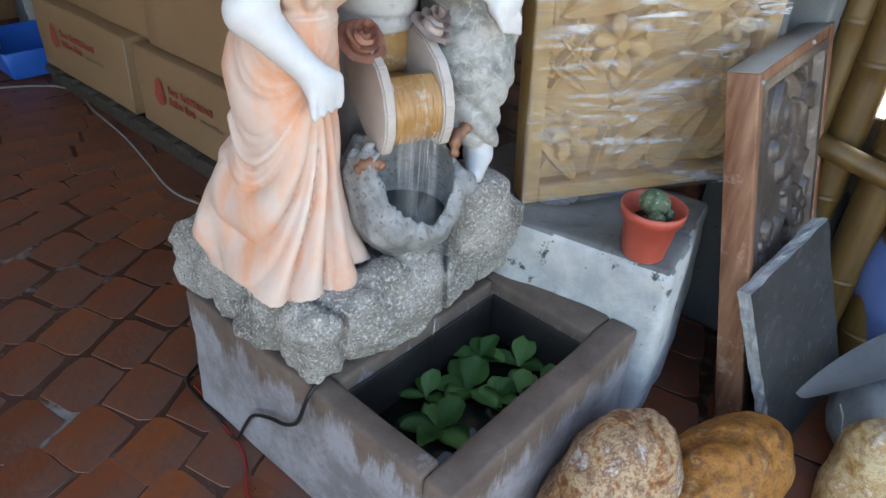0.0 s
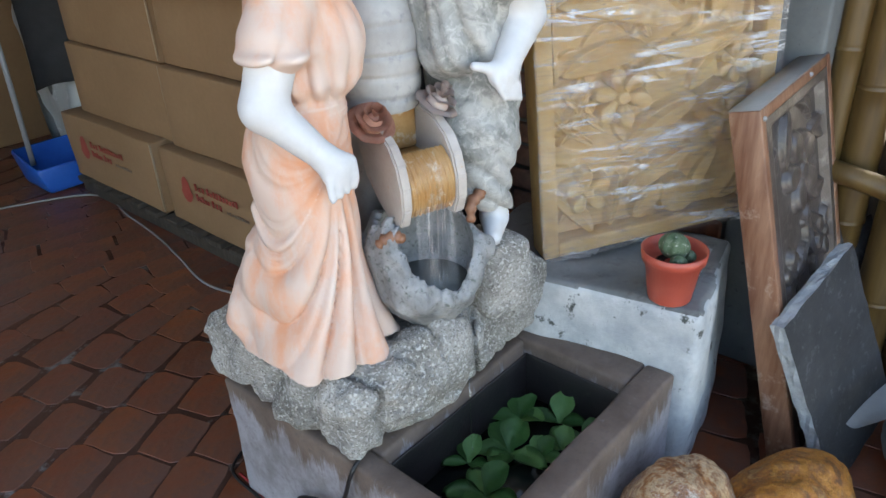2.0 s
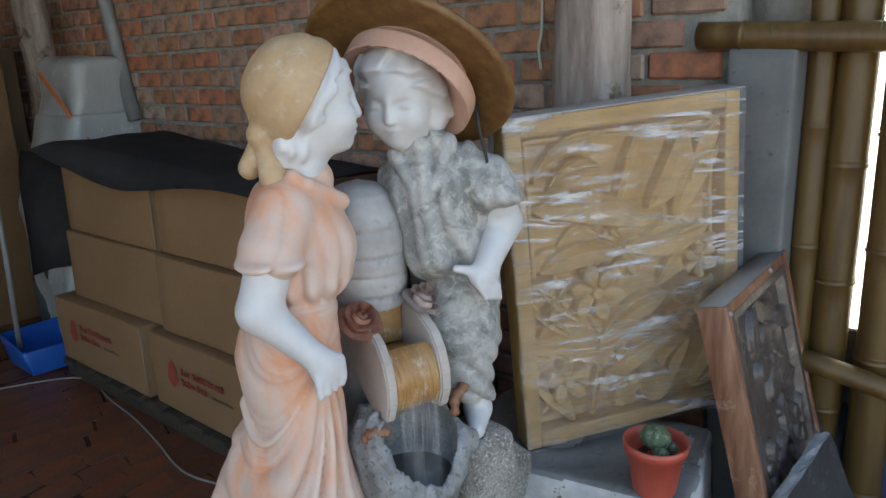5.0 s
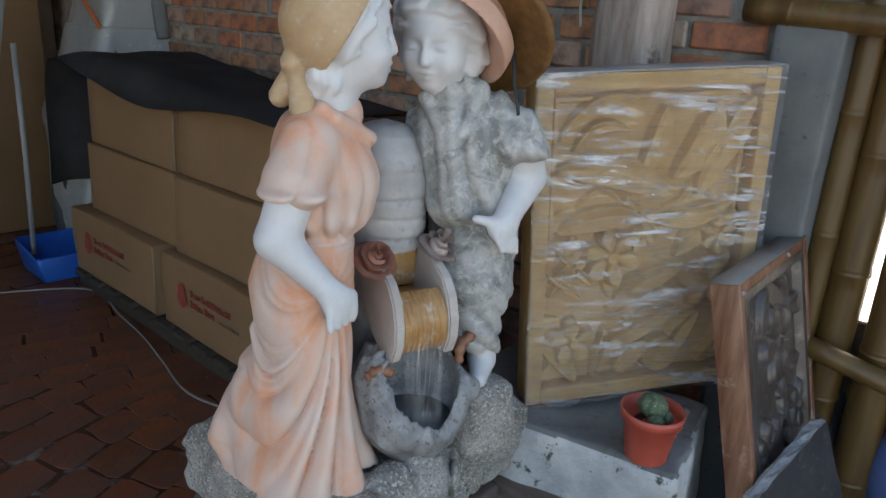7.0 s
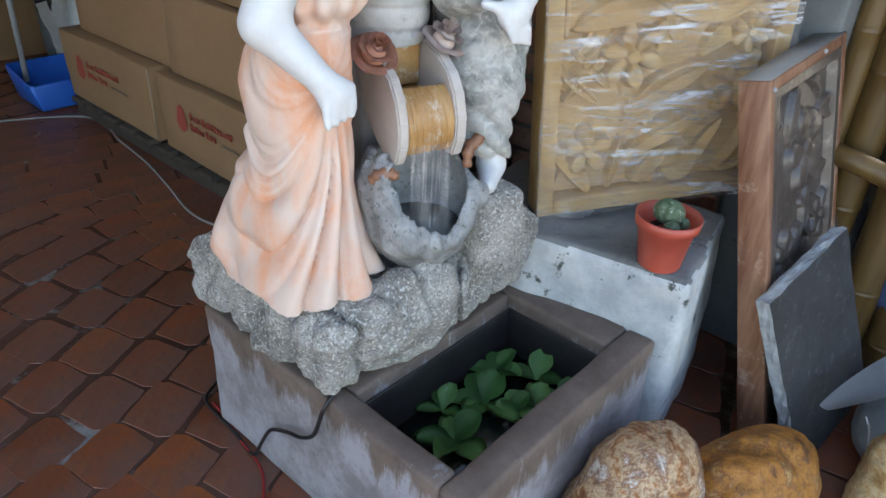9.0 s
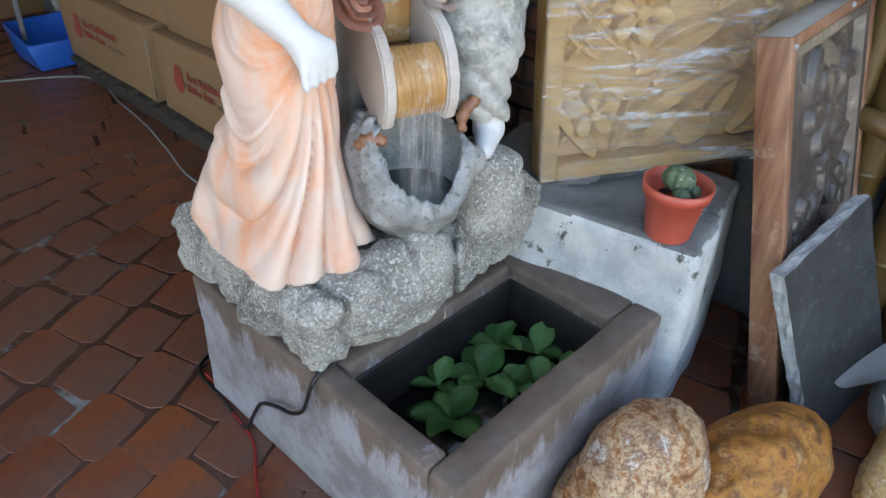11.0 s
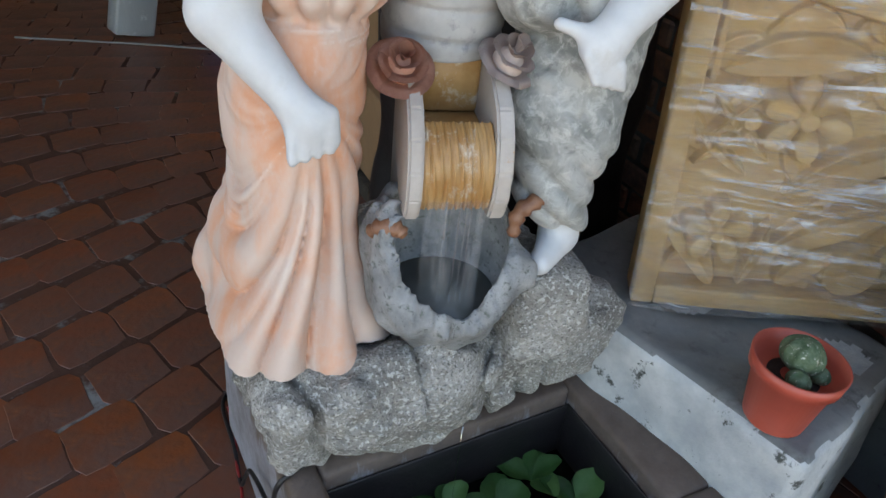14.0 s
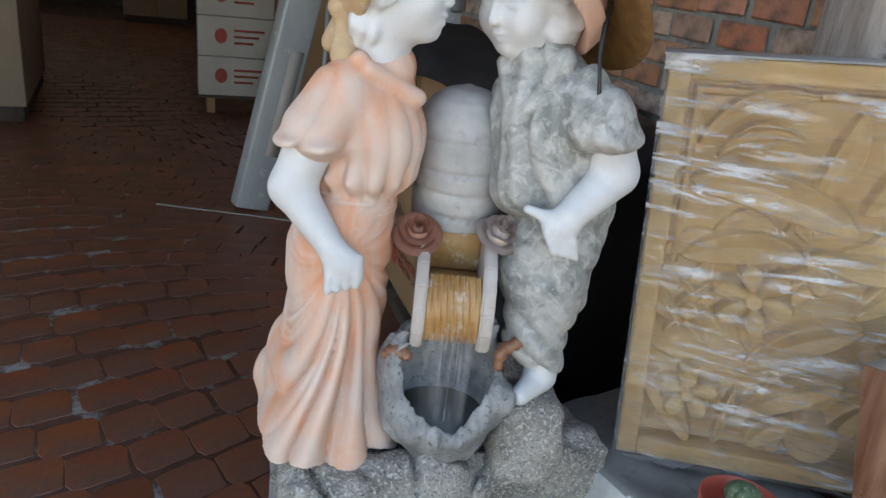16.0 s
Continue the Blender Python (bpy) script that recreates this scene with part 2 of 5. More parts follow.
M_AGATE = agate("rust_banded_stone", ((0.10, 0.030, 0.010), (0.34, 0.13, 0.035), (0.56, 0.41, 0.25), (0.25, 0.085, 0.022), (0.60, 0.54, 0.46)), (0.12, 0.045, 0.02), (0.62, 0.56, 0.48))
M_AGATE2 = agate("orange_banded_stone", ((0.09, 0.032, 0.008), (0.34, 0.120, 0.015), (0.40, 0.165, 0.025), (0.20, 0.060, 0.010), (0.46, 0.27, 0.10)), (0.10, 0.040, 0.014), (0.50, 0.34, 0.18))
M_AGATE3 = agate("cream_banded_stone", ((0.24, 0.11, 0.03), (0.44, 0.28, 0.11), (0.54, 0.44, 0.28), (0.38, 0.21, 0.07), (0.56, 0.50, 0.40)), (0.26, 0.13, 0.045), (0.60, 0.55, 0.46))
M_LEAF = surf("green_leaf", (0.036, 0.125, 0.030), (0.075, 0.22, 0.055), 18, 0.5, None, 150, 0.3, 0.002)
M_LEAF_L = surf("pale_green_leaf", (0.11, 0.28, 0.075), (0.17, 0.36, 0.12), 18, 0.5, None, 150, 0.3, 0.002)
M_CACTUS = surf("cactus_skin", (0.035, 0.075, 0.030), (0.11, 0.15, 0.09), 120, 0.7, (160, 0.58, 0.66, (0.45, 0.45, 0.40)), 200, 0.5)
M_METAL = surf("grey_painted_metal", (0.26, 0.265, 0.27), (0.34, 0.345, 0.35), 5, 0.45, None, 60, 0.06)
M_BLACK = surf("black_rubber", (0.006, 0.006, 0.007), (0.014, 0.014, 0.015), 20, 0.5)
M_CORD_G = surf("grey_cord", (0.20, 0.19, 0.18), (0.26, 0.25, 0.24), 30, 0.6)
M_CORD_R = surf("red_cord", (0.25, 0.015, 0.015), (0.33, 0.02, 0.02), 30, 0.5)
M_DARKWOOD = surf("dark_pallet_wood", (0.035, 0.028, 0.022), (0.08, 0.06, 0.045), 12, 0.85, None, 80, 0.4, 0.004, (1, 6, 1))
M_BOUNCE = surf("pale_bounce_ground", (0.34, 0.32, 0.29), (0.46, 0.44, 0.40), 0.6, 0.9)
M_PLASTER = surf("dim_plaster", (0.20, 0.19, 0.18), (0.28, 0.27, 0.26), 2, 0.95)
M_ROOF = surf("shed_roof_sheet", (0.14, 0.13, 0.12), (0.20, 0.19, 0.18), 2, 0.8)
M_WRAPPED = surf("milky_wrapped_board", (0.30, 0.32, 0.32), (0.42, 0.43, 0.43), 5, 0.3, (18, 0.6, 0.7, (0.52, 0.54, 0.55)), 40, 0.5, 0.006, (1, 1, 0.3))
M_GREYPIPE = surf("grey_pipe", (0.20, 0.205, 0.21), (0.27, 0.275, 0.28), 6, 0.5)
M_PALEGREEN = surf("pale_string", (0.42, 0.48, 0.42), (0.52, 0.56, 0.50), 20, 0.6)
M_ORANGE = surf("orange_stick", (0.45, 0.10, 0.02), (0.52, 0.13, 0.03), 20, 0.5)
M_CRATE = surf("dusty_cardboard", (0.27, 0.20, 0.145), (0.34, 0.26, 0.19), 3, 0.85, None, 60, 0.1, 0.002)
M_PALE = surf("pale_carton_print", (0.38, 0.34, 0.30), (0.45, 0.41, 0.37), 5, 0.8)
M_BLUEBAG = surf("blue_sack", (0.05, 0.10, 0.28), (0.10, 0.16, 0.36), 7, 0.55, None, 50, 0.3)
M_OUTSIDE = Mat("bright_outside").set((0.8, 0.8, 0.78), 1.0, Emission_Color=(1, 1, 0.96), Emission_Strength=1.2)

m = Mat("clear_wrap")
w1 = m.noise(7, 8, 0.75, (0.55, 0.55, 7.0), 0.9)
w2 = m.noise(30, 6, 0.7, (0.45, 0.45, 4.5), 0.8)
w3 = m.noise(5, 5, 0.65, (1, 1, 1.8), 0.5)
hgt = m.math("ADD", w1, m.math("MULTIPLY", w2, 0.4))
bmp = m.add("ShaderNodeBump", {"Strength": 0.8, "Distance": 0.02, "Height": hgt}).outputs[0]
gl = m.add("ShaderNodeBsdfGlossy", {"Color": (1, 1, 1, 1), "Roughness": 0.10, "Normal": bmp}).outputs[0]
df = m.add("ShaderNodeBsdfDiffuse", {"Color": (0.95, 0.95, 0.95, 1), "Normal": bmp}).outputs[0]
tr = m.add("ShaderNodeBsdfTransparent", {"Color": (0.97, 0.97, 0.97, 1)}).outputs[0]
lw = m.add("ShaderNodeLayerWeight", {"Blend": 0.12, "Normal": bmp}).outputs["Fresnel"]
# Noise masks paint white highlights into the film along its wrinkles
glint_mask = m.math("MULTIPLY", m.ramp(w1, [(0.512, 0.0), (0.568, 0.95)]), m.ramp(w3, [(0.42, 0.10), (0.60, 1.0)]))
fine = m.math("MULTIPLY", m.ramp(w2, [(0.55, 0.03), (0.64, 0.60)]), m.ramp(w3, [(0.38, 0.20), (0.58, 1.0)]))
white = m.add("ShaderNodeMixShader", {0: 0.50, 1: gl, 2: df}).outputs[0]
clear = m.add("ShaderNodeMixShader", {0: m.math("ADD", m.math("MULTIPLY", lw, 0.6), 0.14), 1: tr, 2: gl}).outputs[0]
ms = m.add("ShaderNodeMixShader", {0: m.math("MAXIMUM", glint_mask, fine), 1: clear, 2: white}).outputs[0]
m.t.links.new(ms, m.t.nodes["Material Output"].inputs[0])
M_WRAP = m.m
M_MURKY = Mat("murky_grey_water").set((0.10, 0.105, 0.10), 0.08, IOR=1.33)
M_WATER = Mat("dark_water").set((0.01, 0.014, 0.012), 0.06, IOR=1.33)
m = Mat("falling_water")
gl = m.add("ShaderNodeBsdfGlossy", inputs={"Color": (1, 1, 1, 1), "Roughness": 0.1}).outputs[0]
tr = m.add("ShaderNodeBsdfTransparent").outputs[0]
ms = m.add("ShaderNodeMixShader", inputs={0: 0.20, 1: tr, 2: gl}).outputs[0]
m.t.links.new(ms, m.t.nodes["Material Output"].inputs[0])
M_STREAM = m.m
m = Mat("water_curtain")
w1, w2 = m.noise(22, 4, 0.6, (6, 6, 0.35)), m.noise(80, 4, 0.6, (5, 5, 0.3))
gl = m.add("ShaderNodeBsdfGlossy", {"Color": (1, 1, 1, 1), "Roughness": 0.25}).outputs[0]
df = m.add("ShaderNodeBsdfDiffuse", {"Color": (0.80, 0.83, 0.86, 1)}).outputs[0]
tr = m.add("ShaderNodeBsdfTransparent").outputs[0]
foam = m.add("ShaderNodeMixShader", {0: 0.6, 1: gl, 2: df}).outputs[0]
veil = m.math("ADD", m.ramp(w1, [(0.40, 0.03), (0.64, 0.16)]), m.ramp(w2, [(0.57, 0.0), (0.72, 0.16)]))
ms = m.add("ShaderNodeMixShader", {0: veil, 1: tr, 2: foam}).outputs[0]
m.t.links.new(ms, m.t.nodes["Material Output"].inputs[0])
M_CURTAIN = m.m


# ---- mesh helpers ----
def world_of(ob):
    return (world_of(ob.parent) @ ob.matrix_parent_inverse if ob.parent else Matrix()) @ ob.matrix_basis


def thing(name, at, label, category, group="", kind=""):
    e = new(name)
    e.location = at
    e.empty_display_size = 0.05
    return tagged(e, label, category, group, kind)


def mesh_ob(name, me, material, parent=None, label=""):
    ob = new(name, me)
    for mm in material if isinstance(material, (list, tuple)) else [material]:
        me.materials.append(mm)
    if parent:
        ob.parent = parent
        ob.matrix_parent_inverse = world_of(parent).inverted()
    return tagged(ob, label)


def part(name, bm, material, parent=None, label="", smooth=True):
    me = bpy.data.meshes.new(name)
    bmesh.ops.recalc_face_normals(bm, faces=bm.faces)
    for f in bm.faces:
        f.smooth = smooth
    bm.to_mesh(me)
    bm.free()
    return mesh_ob(name, me, material, parent, label)


def box(x0, x1, y0, y1, z0, z1, bevel=0.0, m=None, seg=2, bm=None):
    bm = bm or bmesh.new()
    r = bmesh.ops.create_cube(bm, size=1)
    bmesh.ops.scale(bm, vec=(x1 - x0, y1 - y0, z1 - z0), verts=r["verts"])
    bmesh.ops.translate(bm, vec=((x0 + x1) / 2, (y0 + y1) / 2, (z0 + z1) / 2), verts=r["verts"])
    if bevel:
        es = {e for v in r["verts"] for e in v.link_edges}
        bmesh.ops.bevel(bm, geom=list(es), offset=bevel, segments=seg, profile=0.5, affect="EDGES")
    if m:
        bmesh.ops.transform(bm, matrix=m, verts=bm.verts)
    return bm


def tube(points, radius, sides=10, bm=None, cap=True):
    """A tube along points; radius a number or one per point."""
    bm = bm or bmesh.new()
    pts = [Vector(p) for p in points]
    rad = radius if hasattr(radius, "__len__") else [radius] * len(pts)
    rings, side = [], None
    for i, p in enumerate(pts):
        d = (pts[min(i + 1, len(pts) - 1)] - pts[max(i - 1, 0)]).normalized()
        side = d.orthogonal() if side is None else side - d * side.dot(d)
        side.normalize()
        up = d.cross(side)
        rings.append([bm.verts.new(p + (side * math.cos(a) + up * math.sin(a)) * rad[i]) for a in [2 * math.pi * k / sides for k in range(sides)]])
    for r0, r1 in zip(rings, rings[1:]):
        for k in range(sides):
            bm.faces.new((r0[k], r0[(k + 1) % sides], r1[(k + 1) % sides], r1[k]))
    if cap:
        bm.faces.new(rings[0][::-1])
        bm.faces.new(rings[-1])
    return bm


def smooth_line(points, n=8):
    """A Catmull-Rom line through points."""
    p = [Vector(q) for q in points]
    p = [p[0] * 2 - p[1]] + p + [p[-1] * 2 - p[-2]]
    out = []
    for i in range(1, len(p) - 2):
        for k in range(n):
            s = k / n
            out.append(0.5 * ((2 * p[i]) + (p[i + 1] - p[i - 1]) * s + (2 * p[i - 1] - 5 * p[i] + 4 * p[i + 1] - p[i + 2]) * s * s + (3 * p[i] - p[i - 1] - 3 * p[i + 1] + p[i + 2]) * s ** 3))
    return out + [p[-2]]


def lathe(profile, sides=32, centre=(0, 0, 0), bm=None):
    """Turn (radius, z) pairs round the z axis."""
    bm = bm or bmesh.new()
    cx, cy, cz = centre
    rings = [[bm.verts.new((cx + r * math.cos(2 * math.pi * k / sides), cy + r * math.sin(2 * math.pi * k / sides), cz + z)) for k in range(sides)] for r, z in profile]
    for r0, r1 in zip(rings, rings[1:]):
        for k in range(sides):
            bm.faces.new((r0[k], r0[(k + 1) % sides], r1[(k + 1) % sides], r1[k]))
    bm.faces.new(rings[0][::-1])
    bm.faces.new(rings[-1])
    return bm


# ---- sculpting by distance fields ----
def hum(x, y, z, seed, f):
    """Cheap smooth noise in -1..1."""
    rs = np.random.RandomState(seed)
    s = 0
    for _ in range(7):
        d = rs.normal(size=3)
        d *= f * rs.uniform(0.6, 1.6) / np.linalg.norm(d)
        s = s + np.sin(x * d[0] + y * d[1] + z * d[2] + rs.uniform(0, 6.28))
    return s / 3.5


def ell(P, c, r):
    q = [(P[i] - c[i]) / r[i] for i in range(3)]
    return (np.sqrt(q[0] ** 2 + q[1] ** 2 + q[2] ** 2) - 1) * min(r)


def cone(P, a, b, ra, rb):
    d = [b[i] - a[i] for i in range(3)]
    t = np.clip(sum((P[i] - a[i]) * d[i] for i in range(3)) / sum(k * k for k in d), 0, 1)
    return np.sqrt(sum((P[i] - a[i] - t * d[i]) ** 2 for i in range(3))) - (ra + (rb - ra) * t)


def disc(P, c, n, r, h):
    n = np.array(n) / np.linalg.norm(n)
    k = sum((P[i] - c[i]) * n[i] for i in range(3))
    q = np.sqrt(np.maximum(sum((P[i] - c[i]) ** 2 for i in range(3)) - k * k, 0))
    return np.maximum(q - r, np.abs(k) - h), q, k


def rbox(P, c, half, r):
    q = [np.abs(P[i] - c[i]) - (half[i] - r) for i in range(3)]
    out = np.sqrt(sum(np.maximum(k, 0) ** 2 for k in q))
    return out + np.minimum(np.maximum(np.maximum(q[0], q[1]), q[2]), 0) - r


def smin(a, b, k):
    h = np.clip(0.5 + 0.5 * (b - a) / k, 0, 1)
    return b + (a - b) * h - k * h * (1 - h)


def grid(lo, hi, h):
    ax = [np.arange(lo[i], hi[i] + h, h, dtype=np.float32) for i in range(3)]
    return np.meshgrid(*ax, indexing="ij"), np.array(lo), h


def shell(vals, lo, h):
    """Corners and quads of the surface where vals is 0."""
    n = np.array(vals.shape) - 1
    tot, cnt = np.zeros((*n, 3), np.float32), np.zeros(n, np.float32)
    quads = []
    for ax in range(3):
        o = [i for i in range(3) if i != ax]
        a = np.take(vals, range(0, vals.shape[ax] - 1), ax)
        b = np.take(vals, range(1, vals.shape[ax]), ax)
        cross = (a < 0) != (b < 0)
        t = np.where(cross, a / np.where(cross, a - b, 1), 0)
        for j in (0, 1):
            for k in (0, 1):
                sl = [slice(None)] * 3
                sl[o[0]], sl[o[1]] = slice(j, j + n[o[0]]), slice(k, k + n[o[1]])
                cs, ts = cross[tuple(sl)], t[tuple(sl)]
                cnt += cs
                tot[..., ax] += np.where(cs, ts, 0)
                tot[..., o[0]] += cs * j
                tot[..., o[1]] += cs * k
        idx = np.argwhere(cross)
        idx = idx[(idx[:, o[0]] > 0) & (idx[:, o[1]] > 0) & (idx[:, o[0]] < n[o[0]]) & (idx[:, o[1]] < n[o[1]])]
        flip = (a < 0)[tuple(idx.T)] ^ (ax == 1)
        ring = []
        for j, k in ((1, 1), (0, 1), (0, 0), (1, 0)):
            q = idx.copy()
            q[:, o[0]] -= j
            q[:, o[1]] -= k
            ring.append(q)
        ring = np.stack(ring, 1)
        ring[~flip] = ring[~flip][:, ::-1]
        quads.append(ring)
    cells = np.argwhere(cnt > 0)
    number = np.full(n, -1, np.int64)
    number[tuple(cells.T)] = np.arange(len(cells))
    pos = lo + h * (cells + tot[tuple(cells.T)] / cnt[tuple(cells.T)][:, None])
    q = np.concatenate(quads)
    faces = number[q[..., 0], q[..., 1], q[..., 2]]
    faces = faces[(faces >= 0).all(1)]
    return pos, faces


def nets(name, fields, lo, h, materials, parent, label="", place=None, top=None):
    """One mesh from one distance field per material; top: faces above it take the first material, the rest the second."""
    pos, faces, lab = [], [], []
    for k, vals in enumerate(fields):
        q, f = shell(vals, lo, h)
        faces.append(f + sum(len(o) for o in pos))
        pos.append(q)
        lab.append(np.full(len(f), k, np.int32))
    pos, faces, lab = np.concatenate(pos), np.concatenate(faces), np.concatenate(lab)
    if top is not None:
        lab = (pos[faces].mean(1)[:, 2] < top).astype(np.int32)
    if place is not None:
        pos = place(pos)
    me = bpy.data.meshes.new(name)
    me.from_pydata(pos.tolist(), [], faces.tolist())
    me.polygons.foreach_set("use_smooth", np.ones(len(faces), bool))
    ob = mesh_ob(name, me, materials, parent, label)
    bm = bmesh.new()
    bm.from_mesh(me)
    bmesh.ops.smooth_vert(bm, verts=bm.verts, factor=0.3, use_axis_x=True, use_axis_y=True, use_axis_z=True)
    bm.to_mesh(me)
    bm.free()
    me.polygons.foreach_set("material_index", lab)
    return ob


# ---- the sculpture's own axes: a to its side, b to its back ----
ORIGIN, SIDE, BACK = np.array([-0.26, 0.0]), np.array([0.95, -0.316]), np.array([0.316, 0.95])


def from_local(p):
    p = np.asarray(p, float)
    xy = ORIGIN + p[..., :1] * SIDE + p[..., 1:2] * BACK
    return np.concatenate([xy, p[..., 2:3]], -1)


def L(a, b, z):
    return Vector(from_local([a, b, z]))


TO_WORLD = Matrix(((SIDE[0], BACK[0], 0, ORIGIN[0]), (SIDE[1], BACK[1], 0, ORIGIN[1]), (0, 0, 1, 0), (0, 0, 0, 1)))


def lerp(z, zs, vs):
    return np.interp(z, zs, vs)


def girl(parent):
    (X, Y, Z), lo, h = grid((-0.40, -0.11, 0.46), (0.0, 0.33, 1.34), 0.0036)
    P = (X, Y, Z)
    # skirt, gathered up by the hand: folds fan out from it
    zs = [0.46, 0.50, 0.55, 0.60, 0.65, 0.70, 0.76, 0.81, 0.85, 0.88, 0.91]
    ra = lerp(Z, zs, [0.130, 0.113, 0.092, 0.078, 0.068, 0.071, 0.075, 0.078, 0.073, 0.064, 0.056])
    rb = lerp(Z, zs, [0.146, 0.138, 0.124, 0.110, 0.099, 0.096, 0.095, 0.093, 0.084, 0.072, 0.060])
    ca = lerp(Z, zs, [-0.178, -0.186, -0.188, -0.186, -0.183, -0.181, -0.182, -0.181, -0.176, -0.170, -0.165])
    cb = lerp(Z, zs, [0.095, 0.094, 0.090, 0.088, 0.086, 0.085, 0.085, 0.085, 0.085, 0.085, 0.085])
    da, db = X - ca, Y - cb
    th = np.arctan2(db, da)
    rho = np.sqrt((da / ra) ** 2 + (db / rb) ** 2)
    warp = 0.25 * hum(X, Y, Z, 3, 14)
    turn = th + np.pi / 2 - 0.22
    turn = np.where(turn > np.pi, turn - 2 * np.pi, turn)
    arc = 0.105 * turn
    dip = 0.075 * np.sin(np.pi * np.clip(-arc / 0.22, 0, 1)) + 0.02 * np.sin(np.pi * np.clip(arc / 0.16, 0, 1))
    down = 0.815 - Z - dip
    reach = np.sqrt(arc ** 2 + down ** 2)
    below = np.clip(down / 0.10, 0, 1)
    fan = np.arctan2(arc, down + 0.02) + 0.14 * warp
    fan = fan + 0.10 * np.sin(6 * fan) + 1.1 * np.clip(reach - 0.06, 0, 1) * below
    amp = lerp(Z, [0.47, 0.56, 0.68, 0.78, 0.92], [0.028, 0.025, 0.017, 0.011, 0.005]) * np.clip(reach / 0.15, 0.12, 1)
    rid = np.abs(np.sin(11.5 * fan + 0.5 + 2.2 * warp)) ** 0.62
    rid2 = np.abs(np.sin(6.1 * fan + 1.4)) ** 0.7
    pleat = (0.85 * rid - 0.55) * (0.45 + 0.55 * below) + (0.55 * rid2 - 0.35)
    skirt = (rho - 1) * np.minimum(ra, rb) * 0.9 - amp * pleat
    skirt = np.maximum(skirt, Z - 0.915)
    hem = 0.486 + 0.010 * np.sin(15 * fan) + 0.02 * np.clip(Y - 0.05, 0, 1)
    skirt = np.maximum(skirt, hem - Z)
    tail = cone(P, (-0.222, 0.125, 0.610), (-0.310, 0.152, 0.528), 0.062, 0.015) - 0.004 * np.sin(75 * (X - Y + 0.4 * Z))
    skirt = smin(skirt, np.maximum(tail, 0.500 - Z), 0.06)
    # bodice
    gather = 0.0065 * (np.abs(np.sin(8 * np.arctan2(Y - 0.08, X + 0.15) + 11 * warp + 16 * (Z - 0.95))) ** 0.7 - 0.5) * lerp(Z, [0.90, 0.93, 0.98, 1.04], [1.1, 1.2, 0.8, 0.15])
    bod = cone(P, (-0.163, 0.085, 0.90), (-0.150, 0.085, 0.995), 0.058, 0.074)
    bod = smin(bod, ell(P, (-0.126, 0.055, 0.972), (0.050, 0.050, 0.052)), 0.03)
    bod = smin(bod, ell(P, (-0.120, 0.110, 0.972), (0.046, 0.046, 0.050)), 0.03)
    bod = smin(bod, cone(P, (-0.180, 0.045, 1.035), (-0.158, 0.145, 1.035), 0.042, 0.042), 0.035)
    bod = smin(bod, cone(P, (-0.145, 0.085, 1.03), (-0.13, 0.08, 1.075), 0.060, 0.040), 0.02) - gather
    puff = ell(P, (-0.158, 0.08, 0.925), (0.072, 0.071, 0.030)) - gather
    bod = smin(bod, puff, 0.015)
    collar = cone(P, (-0.150, 0.030, 1.075), (-0.085, 0.060, 1.040), 0.012, 0.013)
    collar = smin(collar, cone(P, (-0.160, 0.130, 1.085), (-0.165, 0.040, 1.085), 0.015, 0.013), 0.01)
    bod = smin(bod, collar, 0.006)
    belt = np.maximum(np.sqrt(((X + 0.165) / 0.057) ** 2 + ((Y - 0.085) / 0.062) ** 2) * 0.062 - 0.068 - 0.002 * np.sin(Z * 700), np.abs(Z - 0.884 + 0.12 * (X + 0.165)) - 0.010)
    sl_f = 0.0065 * (np.abs(np.sin(52 * (X + 0.6 * Y - 0.5 * Z) + 7 * warp)) ** 0.7 - 0.5) + 0.002 * hum(X, Y, Z, 9, 55)
    sleeve = smin(cone(P, (-0.186, 0.040, 1.040), (-0.214, 0.016, 0.990), 0.042, 0.045), ell(P, (-0.217, 0.011, 0.978), (0.047, 0.047, 0.014)), 0.008) - sl_f
    sleeve = np.minimum(sleeve, cone(P, (-0.150, 0.145, 1.03), (-0.125, 0.165, 0.985), 0.042, 0.046))
    dress = smin(smin(bod, skirt, 0.006), sleeve, 0.01)
    dress = np.minimum(dress, belt - 0.002)
    # arm and hand
    arm = smin(cone(P, (-0.217, 0.012, 0.985), (-0.243, 0.008, 0.912), 0.034, 0.031), cone(P, (-0.243, 0.006, 0.910), (-0.184, -0.022, 0.842), 0.030, 0.020), 0.012)
    hand = ell(P, (-0.166, -0.030, 0.820), (0.026, 0.017, 0.027))
    for k in range(4):
        hand = smin(hand, cone(P, (-0.182 + 0.0125 * k, -0.038 + 0.001 * k, 0.810), (-0.182 + 0.0122 * k, -0.042 + 0.003 * k, 0.781 + 0.003 * k), 0.0066, 0.0055), 0.004)
    hand = smin(hand, cone(P, (-0.146, -0.028, 0.826), (-0.141, -0.028, 0.798), 0.010, 0.007), 0.006)
    skin = smin(arm, hand, 0.012)
    # neck and head, facing the boy
    hc, K = (-0.128, 0.068, 1.194), 0.79
    f, s = np.array([0.965, -0.262]), np.array([0.262, 0.965])

    def H(fw, sd, up):
        return (hc[0] + f[0] * fw + s[0] * sd, hc[1] + f[1] * fw + s[1] * sd, hc[2] + up)

    F = ((X - hc[0]) * f[0] + (Y - hc[1]) * f[1]) / K
    S = ((X - hc[0]) * s[0] + (Y - hc[1]) * s[1]) / K
    W = (Z - hc[2]) / K
    Q = (F, S, W)
    face = ell(Q, (0.010, 0, 0.004), (0.080, 0.066, 0.092))
